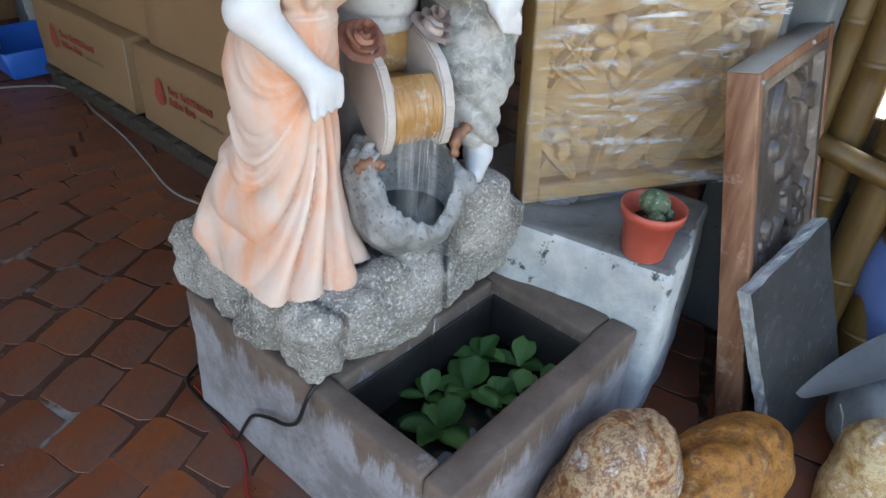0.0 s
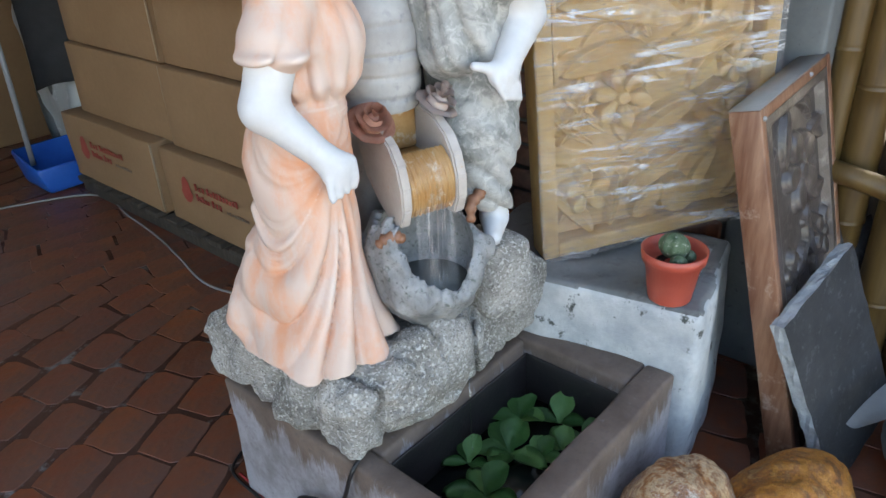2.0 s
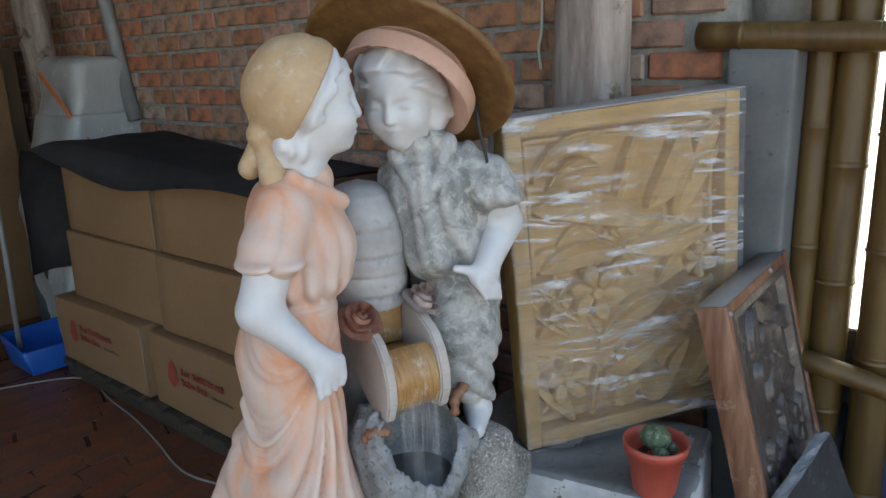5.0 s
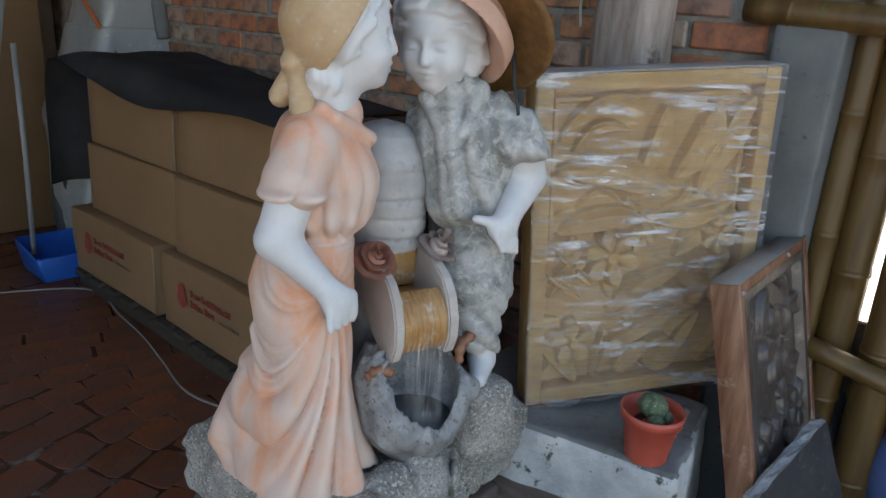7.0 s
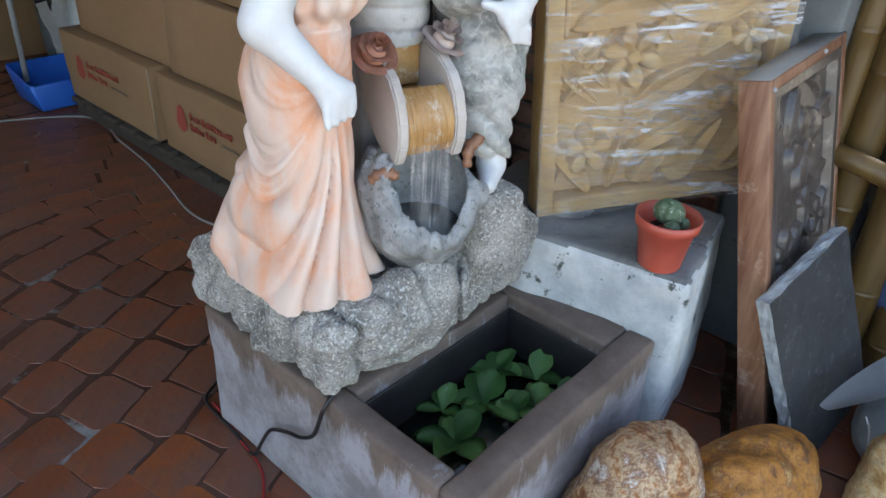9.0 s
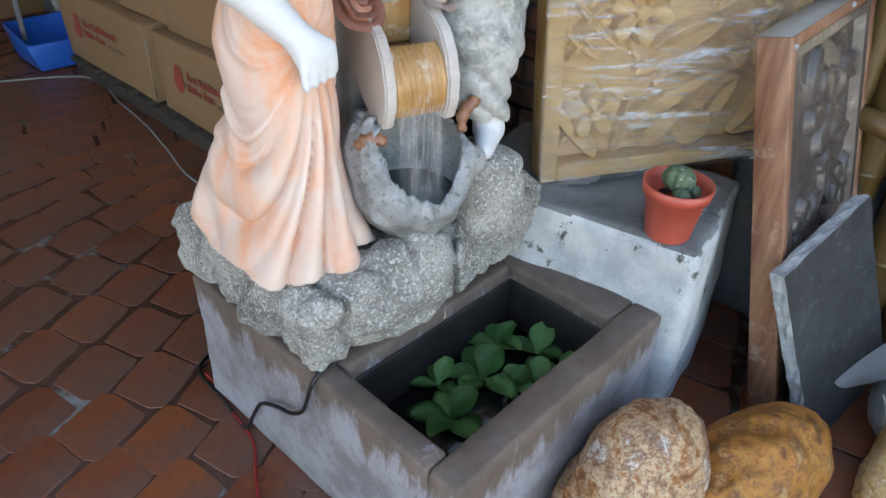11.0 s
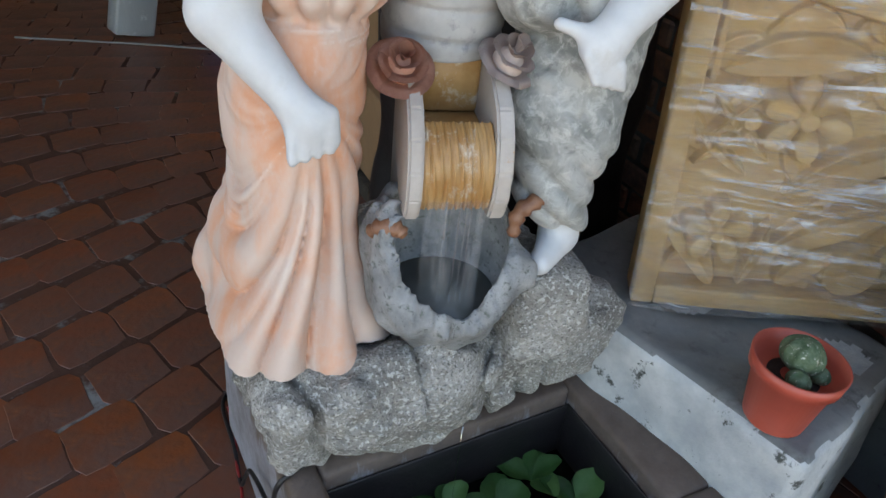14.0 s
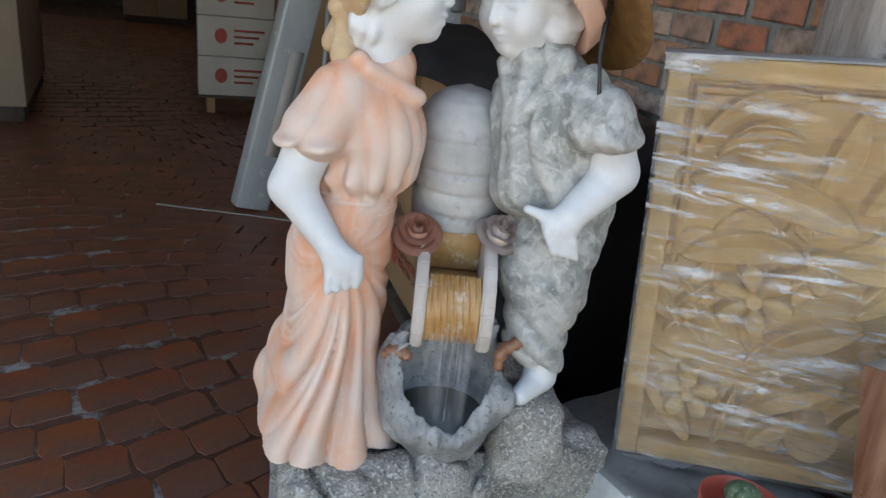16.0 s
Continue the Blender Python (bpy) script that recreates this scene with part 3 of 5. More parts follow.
    face = smin(face, ell(Q, (0.040, 0, -0.058), (0.042, 0.044, 0.042)), 0.03)
    face = smin(face, ell(Q, (0.066, 0, -0.082), (0.016, 0.018, 0.014)), 0.02)
    face = smin(face, cone(Q, (0.084, 0, 0.008), (0.096, 0, -0.030), 0.007, 0.010), 0.010)
    for sd in (-1, 1):
        face = smin(face, ell(Q, (0.062, 0.030 * sd, -0.036), (0.024, 0.022, 0.024)), 0.02)
        face = -smin(-face, ell(Q, (0.094, 0.027 * sd, -0.002), (0.022, 0.017, 0.011)), 0.008)
        face = smin(face, ell(Q, (0.074, 0.027 * sd, -0.004), (0.010, 0.012, 0.006)), 0.003)
    face = smin(face, ell(Q, (0.086, 0, -0.052), (0.011, 0.017, 0.006)), 0.004)
    face = smin(face, ell(Q, (0.083, 0, -0.065), (0.011, 0.015, 0.006)), 0.004)
    hairn = 0.005 * np.abs(np.sin(130 * (F - 0.5 * W) + 4 * hum(X, Y, Z, 5, 35))) + 0.003 * hum(X, Y, Z, 6, 120)
    cut = 0.86 * F - 0.51 * W
    hair = ell(Q, (0.004, 0, 0.010), (0.090, 0.078, 0.094)) - hairn
    hair = np.maximum(hair, cut - 0.044 - 0.014 * np.cos(S * 60) - 0.006 * np.sin(W * 130))
    hair = np.maximum(hair, -cut - 0.002)
    hair = smin(hair, ell(Q, (-0.030, 0, -0.085), (0.040, 0.052, 0.050)) - hairn, 0.02)
    hair = np.maximum(hair, -0.120 - W)
    neck = cone(P, (-0.142, 0.080, 1.050), H(-0.004, 0, -0.05), 0.037, 0.034)
    skin = np.minimum(skin, smin(smin(face * K, neck, 0.02), hair * K, 0.004))
    # scarf
    fold = 0.0045 * (np.abs(np.sin(cut * 78 + 0.35 * hum(X, Y, Z, 8, 25) + 6 * S)) ** 0.35 - 0.7)
    scarf = np.maximum(ell(Q, (-0.006, 0, 0.010), (0.104, 0.090, 0.106)) - fold, cut - 0.006)
    scarf = np.maximum(scarf, -0.075 - W)
    scarf = smin(scarf, ell(Q, (-0.088, -0.015, -0.058), (0.022, 0.026, 0.022)), 0.01)
    scarf = smin(scarf, cone(Q, (-0.080, -0.012, -0.070), (-0.070, -0.030, -0.135), 0.016, 0.026), 0.01)
    scarf = smin(scarf, cone(Q, (-0.088, 0.0, -0.070), (-0.108, 0.010, -0.120), 0.015, 0.022), 0.008)
    scarf = scarf * K
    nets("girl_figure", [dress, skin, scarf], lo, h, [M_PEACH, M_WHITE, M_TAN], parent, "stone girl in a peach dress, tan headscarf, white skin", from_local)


def boy(parent):
    (X, Y, Z), lo, h = grid((-0.10, -0.10, 0.56), (0.32, 0.30, 1.38), 0.0036)
    up = np.clip((Z - 0.66) / 0.25, 0, 1)
    gx, gy = X, Y
    X, Y = X + 0.030 * up, Y - 0.012 * up
    P = (X, Y, Z)
    wr = hum(X, Y, Z, 11, 22)
    drape = X * 0.80 - Y * 0.75 + 0.30 * Z + 1.6 * (Z - 1.06) * (X - 0.13)
    ridge = np.sin(58 * drape + 1.3 * wr)
    thin = np.sin(97 * drape + 2.0 * wr + 1.0)
    fold = 0.0095 * (np.abs(ridge) ** 0.7 - 0.6) + 0.004 * np.abs(thin) + 0.0035 * hum(X, Y, Z, 12, 40) + 0.0012 * hum(X, Y, Z, 13, 130)
    # shirt
    shirt = cone(P, (0.178, 0.095, 0.905), (0.150, 0.090, 1.015), 0.072, 0.078)
    shirt = smin(shirt, ell(P, (0.120, 0.075, 0.985), (0.052, 0.055, 0.085)), 0.03)
    shirt = smin(shirt, cone(P, (0.095, 0.130, 1.050), (0.172, 0.058, 1.058), 0.040, 0.042), 0.035)
    shirt = smin(shirt, cone(P, (0.125, 0.090, 1.05), (0.110, 0.092, 1.105), 0.062, 0.042), 0.02)
    flap = ell(P, (0.098, 0.055, 0.930), (0.030, 0.034, 0.040))
    shirt = smin(shirt, flap, 0.02) - fold
    lapel = cone(P, (0.135, 0.040, 1.105), (0.098, 0.030, 1.045), 0.014, 0.010)
    lapel = smin(lapel, cone(P, (0.065, 0.095, 1.095), (0.075, 0.055, 1.045), 0.013, 0.010), 0.008)
    lapel = smin(lapel, cone(P, (0.140, 0.050, 1.112), (0.150, 0.130, 1.115), 0.016, 0.014), 0.008)
    shirt = smin(shirt, lapel, 0.005)
    sleeve = smin(cone(P, (0.170, 0.055, 1.058), (0.200, 0.018, 1.044), 0.042, 0.044), ell(P, (0.212, 0.010, 1.024), (0.046, 0.046, 0.018)), 0.018) - 0.5 * fold
    shirt = smin(shirt, sleeve, 0.015)
    # trousers
    cuff = 0.0042 * (np.abs(np.sin(Z * 80 + 4.5 * wr + 34 * X)) ** 0.7 - 0.5) * 2 * lerp(Z, [0.64, 0.72, 0.77, 0.90], [1, 1, 0.35, 0.25])
    cuff = cuff + 0.0045 * (np.abs(np.sin(40 * (X + 0.6 * Z) - 30 * Y + 3 * wr)) - 0.6) * lerp(Z, [0.72, 0.78, 0.9], [0, 1, 1])
    leg = smin(cone(P, (0.178, 0.088, 0.885), (0.148, 0.070, 0.785), 0.071, 0.066), cone(P, (0.148, 0.068, 0.785), (0.136, 0.056, 0.690), 0.062, 0.047), 0.02)
    leg = smin(leg, cone(P, (0.136, 0.056, 0.690), (0.150, 0.055, 0.645), 0.045, 0.033), 0.01)
    leg = smin(leg, cone(P, (0.16, 0.14, 0.86), (0.14, 0.17, 0.58), 0.05, 0.035), 0.02)
    leg = np.maximum(leg, 0.645 + 0.008 * np.sin(60 * X) - Z) - cuff - 0.003 * hum(X, Y, Z, 15, 45)
    cloth = smin(shirt, leg, 0.006)
    # arm and foot
    arm = smin(cone(P, (0.206, 0.012, 1.035), (0.230, 0.028, 0.975), 0.035, 0.032), cone(P, (0.232, 0.026, 0.966), (0.172, -0.010, 0.912), 0.032, 0.022), 0.014)
    hand = ell(P, (0.156, -0.018, 0.895), (0.026, 0.018, 0.024))
    for k in range(4):
        hand = smin(hand, cone(P, (0.138 + 0.0118 * k, -0.028, 0.888 - 0.003 * k), (0.147 + 0.0106 * k, -0.030 + 0.003 * k, 0.863 - 0.003 * k), 0.0068, 0.0056), 0.004)
    hand = smin(hand, cone(P, (0.142, -0.014, 0.906), (0.112, -0.010, 0.914), 0.009, 0.007), 0.008)
    foot = smin(cone(P, (0.150, 0.056, 0.68), (0.150, 0.055, 0.63), 0.026, 0.025), cone(P, (0.150, 0.052, 0.622), (0.116, 0.008, 0.612), 0.024, 0.015), 0.012)
    skin = np.minimum(smin(arm, hand, 0.012), foot)
    # head
    hc, K = (0.086, 0.098, 1.198), 0.92
    f = np.array([-0.70, -0.64, -0.30])
    f /= np.linalg.norm(f)
    s = np.cross((0, 0, 1), f)
    s /= np.linalg.norm(s)
    u = np.cross(f, s)
    D = (X - hc[0], Y - hc[1], Z - hc[2])
    F, S, W = (sum(D[i] * ax[i] for i in range(3)) / K for ax in (f, s, u))
    Q = (F, S, W)
    face = ell(Q, (0.004, 0, 0.004), (0.072, 0.062, 0.084))
    face = smin(face, ell(Q, (0.034, 0, -0.050), (0.036, 0.042, 0.036)), 0.03)
    face = smin(face, ell(Q, (0.056, 0, -0.072), (0.014, 0.016, 0.012)), 0.02)
    face = smin(face, cone(Q, (0.074, 0, 0.006), (0.084, 0, -0.024), 0.006, 0.010), 0.009)
    for sd in (-1, 1):
        face = smin(face, ell(Q, (0.050, 0.030 * sd, -0.032), (0.024, 0.022, 0.024)), 0.02)
        face = -smin(-face, ell(Q, (0.084, 0.026 * sd, -0.003), (0.022, 0.018, 0.011)), 0.008)
        face = smin(face, ell(Q, (0.065, 0.026 * sd, -0.006), (0.009, 0.012, 0.006)), 0.003)
    face = smin(face, ell(Q, (0.074, 0, -0.044), (0.010, 0.016, 0.0055)), 0.004)
    face = smin(face, ell(Q, (0.071, 0, -0.055), (0.010, 0.014, 0.0055)), 0.004)
    hairn = 0.007 * np.abs(np.sin(85 * S + 5 * hum(X, Y, Z, 25, 35))) + 0.004 * hum(X, Y, Z, 26, 110)
    hair = ell(Q, (-0.006, 0, 0.006), (0.084, 0.076, 0.092)) - hairn
    hair = np.maximum(hair, 0.75 * F - 0.66 * W - 0.014 - 0.35 * np.abs(S) * (W < 0.03) + 0.55 * np.clip(np.abs(S) - 0.04, 0, 1))
    side = ell(Q, (-0.010, 0, -0.045), (0.050, 0.074, 0.060)) - hairn
    hair = smin(hair, side, 0.012)
    neck = cone(P, (0.118, 0.094, 1.07), (0.098, 0.105, 1.16), 0.040, 0.036)
    skin = np.minimum(skin, smin(smin(face * K, neck, 0.02), hair * K, 0.004))
    # hat pushed to the back of the head
    n = np.array([0.61, 0.33, 0.72])
    n /= np.linalg.norm(n)
    c1 = [hc[i] + 0.030 * n[i] for i in range(3)]
    d1, q1, k1 = disc(P, c1, n, 0.122, 0.5)
    ang = hum(X, Y, Z, 31, 16)
    crown = np.maximum(q1 - 0.114 - 0.016 * ang, np.abs(k1 + 0.9 * (np.clip(q1 - 0.07, 0, 1)) - 0.012) - 0.018)
    crown = smin(crown, np.maximum(ell(P, [hc[i] + 0.05 * n[i] for i in range(3)], (0.10, 0.10, 0.09)), -(k1 - 0.0)), 0.01)
    d2, q2, k2 = disc(P, [hc[i] + 0.062 * n[i] for i in range(3)], n, 0.168, 0.5)
    brim = np.maximum(q2 - 0.176, np.abs(k2 + 0.20 * q2 - 0.006) - 0.0055)
    brim = smin(brim, np.sqrt((q2 - 0.174) ** 2 + (k2 + 0.20 * 0.174 - 0.006) ** 2) - 0.007, 0.004)
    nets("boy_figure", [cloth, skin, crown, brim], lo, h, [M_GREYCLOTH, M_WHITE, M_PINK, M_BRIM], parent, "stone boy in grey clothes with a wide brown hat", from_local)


def rock_base(parent):
    (X, Y, Z), lo, h = grid((-0.60, -0.09, 0.27), (0.11, 0.46, 0.56), 0.0044)
    P = (X, Y, Z)
    rough = 0.010 * hum(X, Y, Z, 41, 18) + 0.011 * np.abs(hum(X, Y, Z, 42, 40)) + 0.004 * hum(X, Y, Z, 43, 120) + 0.0025 * hum(X, Y, Z, 47, 260)
    crack = np.minimum(np.abs(hum(X, Y, Z * 0.5, 48, 13)), np.abs(hum(X, Y, Z * 0.5, 49, 17)) + 0.03)
    rough = rough - 0.022 * np.exp(-(crack / 0.07) ** 2)
    d = rbox(P, (-0.222, 0.195, 0.395), (0.262, 0.205, 0.080), 0.03)
    d = smin(d, rbox(P, (-0.412, 0.075, 0.385), (0.080, 0.085, 0.070), 0.03), 0.015)
    d = smin(d, rbox(P, (-0.015, 0.07, 0.405), (0.058, 0.080, 0.062), 0.025), 0.008)
    d = smin(d, rbox(P, (-0.150, 0.02, 0.40), (0.060, 0.040, 0.062), 0.02), 0.008)
    d = smin(d, ell(P, (-0.30, 0.0, 0.42), (0.12, 0.05, 0.08)), 0.02)
    d = np.maximum(d, Z - 0.487 - 0.02 * hum(X, Y, Z, 44, 14)) - rough
    d = np.maximum(d, 0.304 - Z)
    nets("rock_base", [d], lo, h, [M_GRANITE], parent, "rough grey speckled rock base")
    (X, Y, Z), lo, h = grid((0.05, -0.05, 0.45), (0.25, 0.15, 0.65), 0.0045)
    d = rbox((X, Y, Z), (0.140, 0.045, 0.525), (0.052, 0.062, 0.075), 0.025) - 0.007 * hum(X, Y, Z, 45, 35) - 0.003 * hum(X, Y, Z, 46, 110)
    nets("foot_stone", [d], lo, h, [M_GRANITE], parent, "", from_local)


def bowl(parent):
    (X, Y, Z), lo, h = grid((-0.15, -0.11, 0.44), (0.15, 0.18, 0.76), 0.004)
    P = (X, Y, Z)
    jag = 0.013 * hum(X, Y, Z, 51, 55) + 0.007 * hum(X, Y, Z, 52, 130)
    out = ell(P, (-0.006, 0.035, 0.600), (0.104, 0.097, 0.125)) - jag * 0.8
    inn = ell(P, (-0.006, 0.030, 0.615), (0.083, 0.077, 0.110))
    rim = 0.680 - 0.155 * np.clip((0.045 - Y) / 0.115, 0, 1.2) ** 2 + 0.03 * np.clip((Y - 0.06) / 0.06, 0, 1)
    wedge = np.arctan2(Y - 0.03, X) * 4.2 + 0.5 * hum(X, Y, Z, 53, 30)
    rim = rim + 0.016 * np.sin(12.9 * np.floor(wedge)) + 0.010 * (wedge - np.floor(wedge))
    notch = 0.028 * np.exp(-((X - 0.008) / 0.016) ** 2) * (Y < 0)
    d = np.maximum(np.maximum(out, -inn), Z - rim + notch - 1.0 * jag)
    nets("bowl", [d], lo, h, [M_GRANITE_D], parent, "damp grey carved stone bowl with jagged rim", from_local)
    part("bowl_water", lathe([(0.001, 0.0), (0.05, 0.0), (0.072, 0.0), (0.072, 0.001)], 28, L(-0.006, 0.028, 0.560)), M_MURKY, parent)


def jar(parent):
    (X, Y, Z), lo, h = grid((-0.11, 0.06, 0.81), (0.10, 0.28, 1.09), 0.004)
    P = (X, Y, Z)
    r = lerp(Z, [0.82, 0.85, 0.92, 0.98, 1.005, 1.030, 1.045, 1.052], [0.070, 0.073, 0.077, 0.077, 0.071, 0.055, 0.033, 0.0])
    zz = Z + 0.009 * hum(X, Y, Z, 61, 18)
    band = np.zeros_like(Z)
    for k, b in enumerate((0.862, 0.897, 0.930, 0.975)):
        band = band - 0.0042 * np.exp(-((zz - b) / 0.003) ** 2) * (Z < 1.0)
    d = (np.sqrt(((X + 0.008) / 1.0) ** 2 + ((Y - 0.165) / 1.12) ** 2) - r - band) * 0.9 - 0.003 * hum(X, Y, Z, 62, 40)
    d = np.maximum(d, 0.836 - Z)
    nets("spout_jar", [d], lo, h, [M_JAR], parent, "grey banded bell-shaped stone spout", from_local)
    bm = box(-0.050, 0.040, 0.15, 0.24, 0.46, 0.85, 0.02, TO_WORLD)
    part("back_column", bm, M_JAR, parent)


def trough(parent):
    """Side boards with a ribbed drum between them, and a square mouth above."""
    prof = [(0.0, 0.684), (-0.012, 0.715), (-0.012, 0.75), (0.0, 0.785), (0.022, 0.812), (0.058, 0.832), (0.105, 0.842), (0.140, 0.838), (0.142, 0.795), (0.115, 0.735), (0.07, 0.700), (0.03, 0.680)]
    for x0, x1, mt in ((-0.062, -0.044, M_BOARD), (0.036, 0.056, M_BOARD)):
        bm = bmesh.new()
        vs = [[bm.verts.new(L(x, b, z)) for b, z in prof] for x in (x0, x1)]
        bm.faces.new(vs[0])
        bm.faces.new(vs[1][::-1])
        for k in range(len(prof)):
            bm.faces.new((vs[0][k], vs[1][k], vs[1][(k + 1) % len(prof)], vs[0][(k + 1) % len(prof)]))
        bmesh.ops.bevel(bm, geom=bm.edges[:], offset=0.003, segments=2, affect="EDGES")
        part("side_board", bm, mt, parent, "", False)
    bm = bmesh.new()
    n, ma = 64, 26
    rows = []
    for i in range(ma + 1):
        ang = radians(-40 + 112 * i / ma)
        row = []
        for j in range(n + 1):
            x = -0.044 + 0.080 * j / n
            rr = 0.055 + 0.0028 * abs(math.sin(j / n * math.pi * 10)) + 0.0012 * math.sin(j * 1.7 + i * 0.4) + 0.001 * random.random()
            row.append(bm.verts.new(L(x, 0.048 - rr * math.cos(ang), 0.735 + rr * 1.05 * math.sin(ang))))
        rows.append(row)
    for r0, r1 in zip(rows, rows[1:]):
        for j in range(n):
            bm.faces.new((r0[j], r0[j + 1], r1[j + 1], r1[j]))
    part("ribbed_drum", bm, M_OCHRE, parent, "wet ochre ribbed stone drum")
    part("trough_floor", box(-0.045, 0.037, 0.050, 0.150, 0.752, 0.765, 0.003, TO_WORLD), M_OCHRE, parent)
    part("trough_back", box(-0.045, 0.037, 0.112, 0.150, 0.766, 0.836, 0.006, TO_WORLD), M_OCHRE, parent)


def rose(name, centre, radius, material, parent, tilt, label):
    mtx = Matrix.Translation(Vector(centre)) @ tilt
    bm = lathe([(radius * 0.2, -0.5 * radius), (radius * 0.6, -0.2 * radius), (radius * 0.5, 0.15 * radius), (radius * 0.1, 0.45 * radius)], 14)
    bmesh.ops.transform(bm, matrix=mtx, verts=bm.verts)
    heart = part(name, bm, material, parent, label)
    for ring, (cnt, rr, up, lean) in enumerate(((6, 1.0, -0.25, 1.15), (5, 0.74, 0.05, 0.8), (4, 0.48, 0.25, 0.5), (3, 0.25, 0.4, 0.25))):
        for k in range(cnt):
            bm = bmesh.new()
            a = 2 * math.pi * (k + 0.5 * (ring % 2)) / cnt
            half = math.pi / cnt * 1.25
            cols = []
            for i in range(7):
                aa = a + half * (i / 3 - 1)
                edge = 1 - 0.25 * (i / 3 - 1) ** 2
                col = []
                for j in range(5):
                    tt = j / 4
                    r = radius * (rr * (0.35 + 0.65 * tt ** 0.8) + 0.12 * tt * tt * lean)
                    z = radius * (up + (0.75 - 0.35 * lean) * tt * edge - 0.25 * lean * max(tt - 0.75, 0) * 3)
                    col.append(bm.verts.new((r * math.cos(aa), r * math.sin(aa), z)))
                cols.append(col)
            for c0, c1 in zip(cols, cols[1:]):
                for j in range(4):
                    bm.faces.new((c0[j], c1[j], c1[j + 1], c0[j + 1]))
            bmesh.ops.solidify(bm, geom=bm.faces[:], thickness=radius * 0.10)
            bmesh.ops.transform(bm, matrix=mtx, verts=bm.verts)
            part("petal", bm, material, heart)


def snail(points, parent):
    pts = smooth_line([L(*p) for p in points], 5)
    n = len(pts)
    return part("snail", tube(pts, [0.0105 * (0.35 + 0.65 * math.sin(math.pi * min(1, 0.15 + 0.8 * i / n)) + 0.2 * math.sin(i * 2.1)) for i in range(n)], 10), M_SNAIL, parent)


fountain = thing("fountain_sculpture", (-0.26, 0.15, 0.305), "painted stone fountain sculpture of two children on a rock", "fountain")
rock_base(fountain)
bowl(fountain)
jar(fountain)
trough(fountain)
girl(fountain)
boy(fountain)
rose("rose", L(-0.066, 0.062, 0.843), 0.034, M_ROSE, fountain, Matrix.Rotation(radians(38), 4, (0.94, -0.2, 0)), "dusky red carved rose")
rose("pale_flower", L(0.056, 0.070, 0.850), 0.033, M_ROSE_P, fountain, Matrix.Rotation(radians(30), 4, (0.94, 0.4, 0)), "pale pink carved flower")
snail([(-0.098, 0.012, 0.660), (-0.085, 0.005, 0.672), (-0.068, 0.0, 0.672), (-0.060, -0.002, 0.664)], fountain)
snail([(0.075, 0.012, 0.652), (0.080, 0.018, 0.680), (0.100, 0.022, 0.694), (0.118, 0.026, 0.698)], fountain)
streams = [(smooth_line([L(-0.012, 0.128, 0.835), L(-0.012, 0.118, 0.805), L(-0.012, 0.112, 0.768)], 5), 0.0020)]
for k in range(6):
    x = random.uniform(-0.036, 0.030)
    streams.append((smooth_line([L(x, -0.004, 0.715), L(x, -0.004, 0.68), L(x, -0.002 + random.uniform(-0.004, 0.004), 0.561)], 4), random.uniform(0.0005, 0.0011)))
streams.append(([Vector((-0.23, -0.035, 0.36)), Vector((-0.23, -0.036, 0.28)), Vector((-0.23, -0.037, 0.166))], 0.0012))
for pts, rad in streams:
    part("water_stream", tube(pts, rad, 6), M_STREAM, fountain, "thin clear falling water")

# a thin ragged curtain of water below the drum
bm = bmesh.new()
rows = []
for i_ in range(15):
    t_ = i_ / 14
    rows.append([bm.verts.new(L(-0.040 + 0.072 * j_ / 24, -0.006 - 0.010 * t_ + 0.0018 * math.sin(j_ * 1.9) + 0.001 * math.sin(j_ * 0.7 + i_), 0.712 - 0.150 * t_)) for j_ in range(25)])
for r0, r1 in zip(rows, rows[1:]):
    for j_ in range(24):
        bm.faces.new((r0[j_], r0[j_ + 1], r1[j_ + 1], r1[j_]))
part("water_curtain", bm, M_CURTAIN, fountain, "thin streaked curtain of falling water")
part("hat_cord", tube(smooth_line([L(0.166, 0.075, 1.215), L(0.152, 0.040, 1.175), L(0.147, 0.022, 1.130), L(0.150, 0.012, 1.095), L(0.154, 0.010, 1.070)], 6), [0.0035] * 12 + [0.0028] * 13, 7), M_BLACK, fountain, "black cord hanging from the hat")

# ---- the basin ----
basin = thing("basin", (-0.21, 0.05, 0), "purplish grey cement basin with a worn rim on the floor", "basin")
bx0, bx1, by0, by1, bt = -0.471, 0.084, -0.292, 0.400, 0.30


def slabbed(x0, x1, y0, y1, z0, z1, amp=0.004):
    """A cast wall with wavering faces and worn edges."""
    bm = box(x0, x1, y0, y1, z0, z1, min(0.008, 0.4 * (x1 - x0), 0.4 * (y1 - y0)))
    bmesh.ops.subdivide_edges(bm, edges=[e for e in bm.edges if e.calc_length() > 0.1], cuts=10, use_grid_fill=True)
    for v in bm.verts:
        p = v.co
        o = noise.noise_vector(p * 9) * amp + noise.noise_vector(p * 40) * amp * 0.4
        v.co = p + Vector((o.x, o.y, o.z if p.z > 0.02 else 0))
    return bm


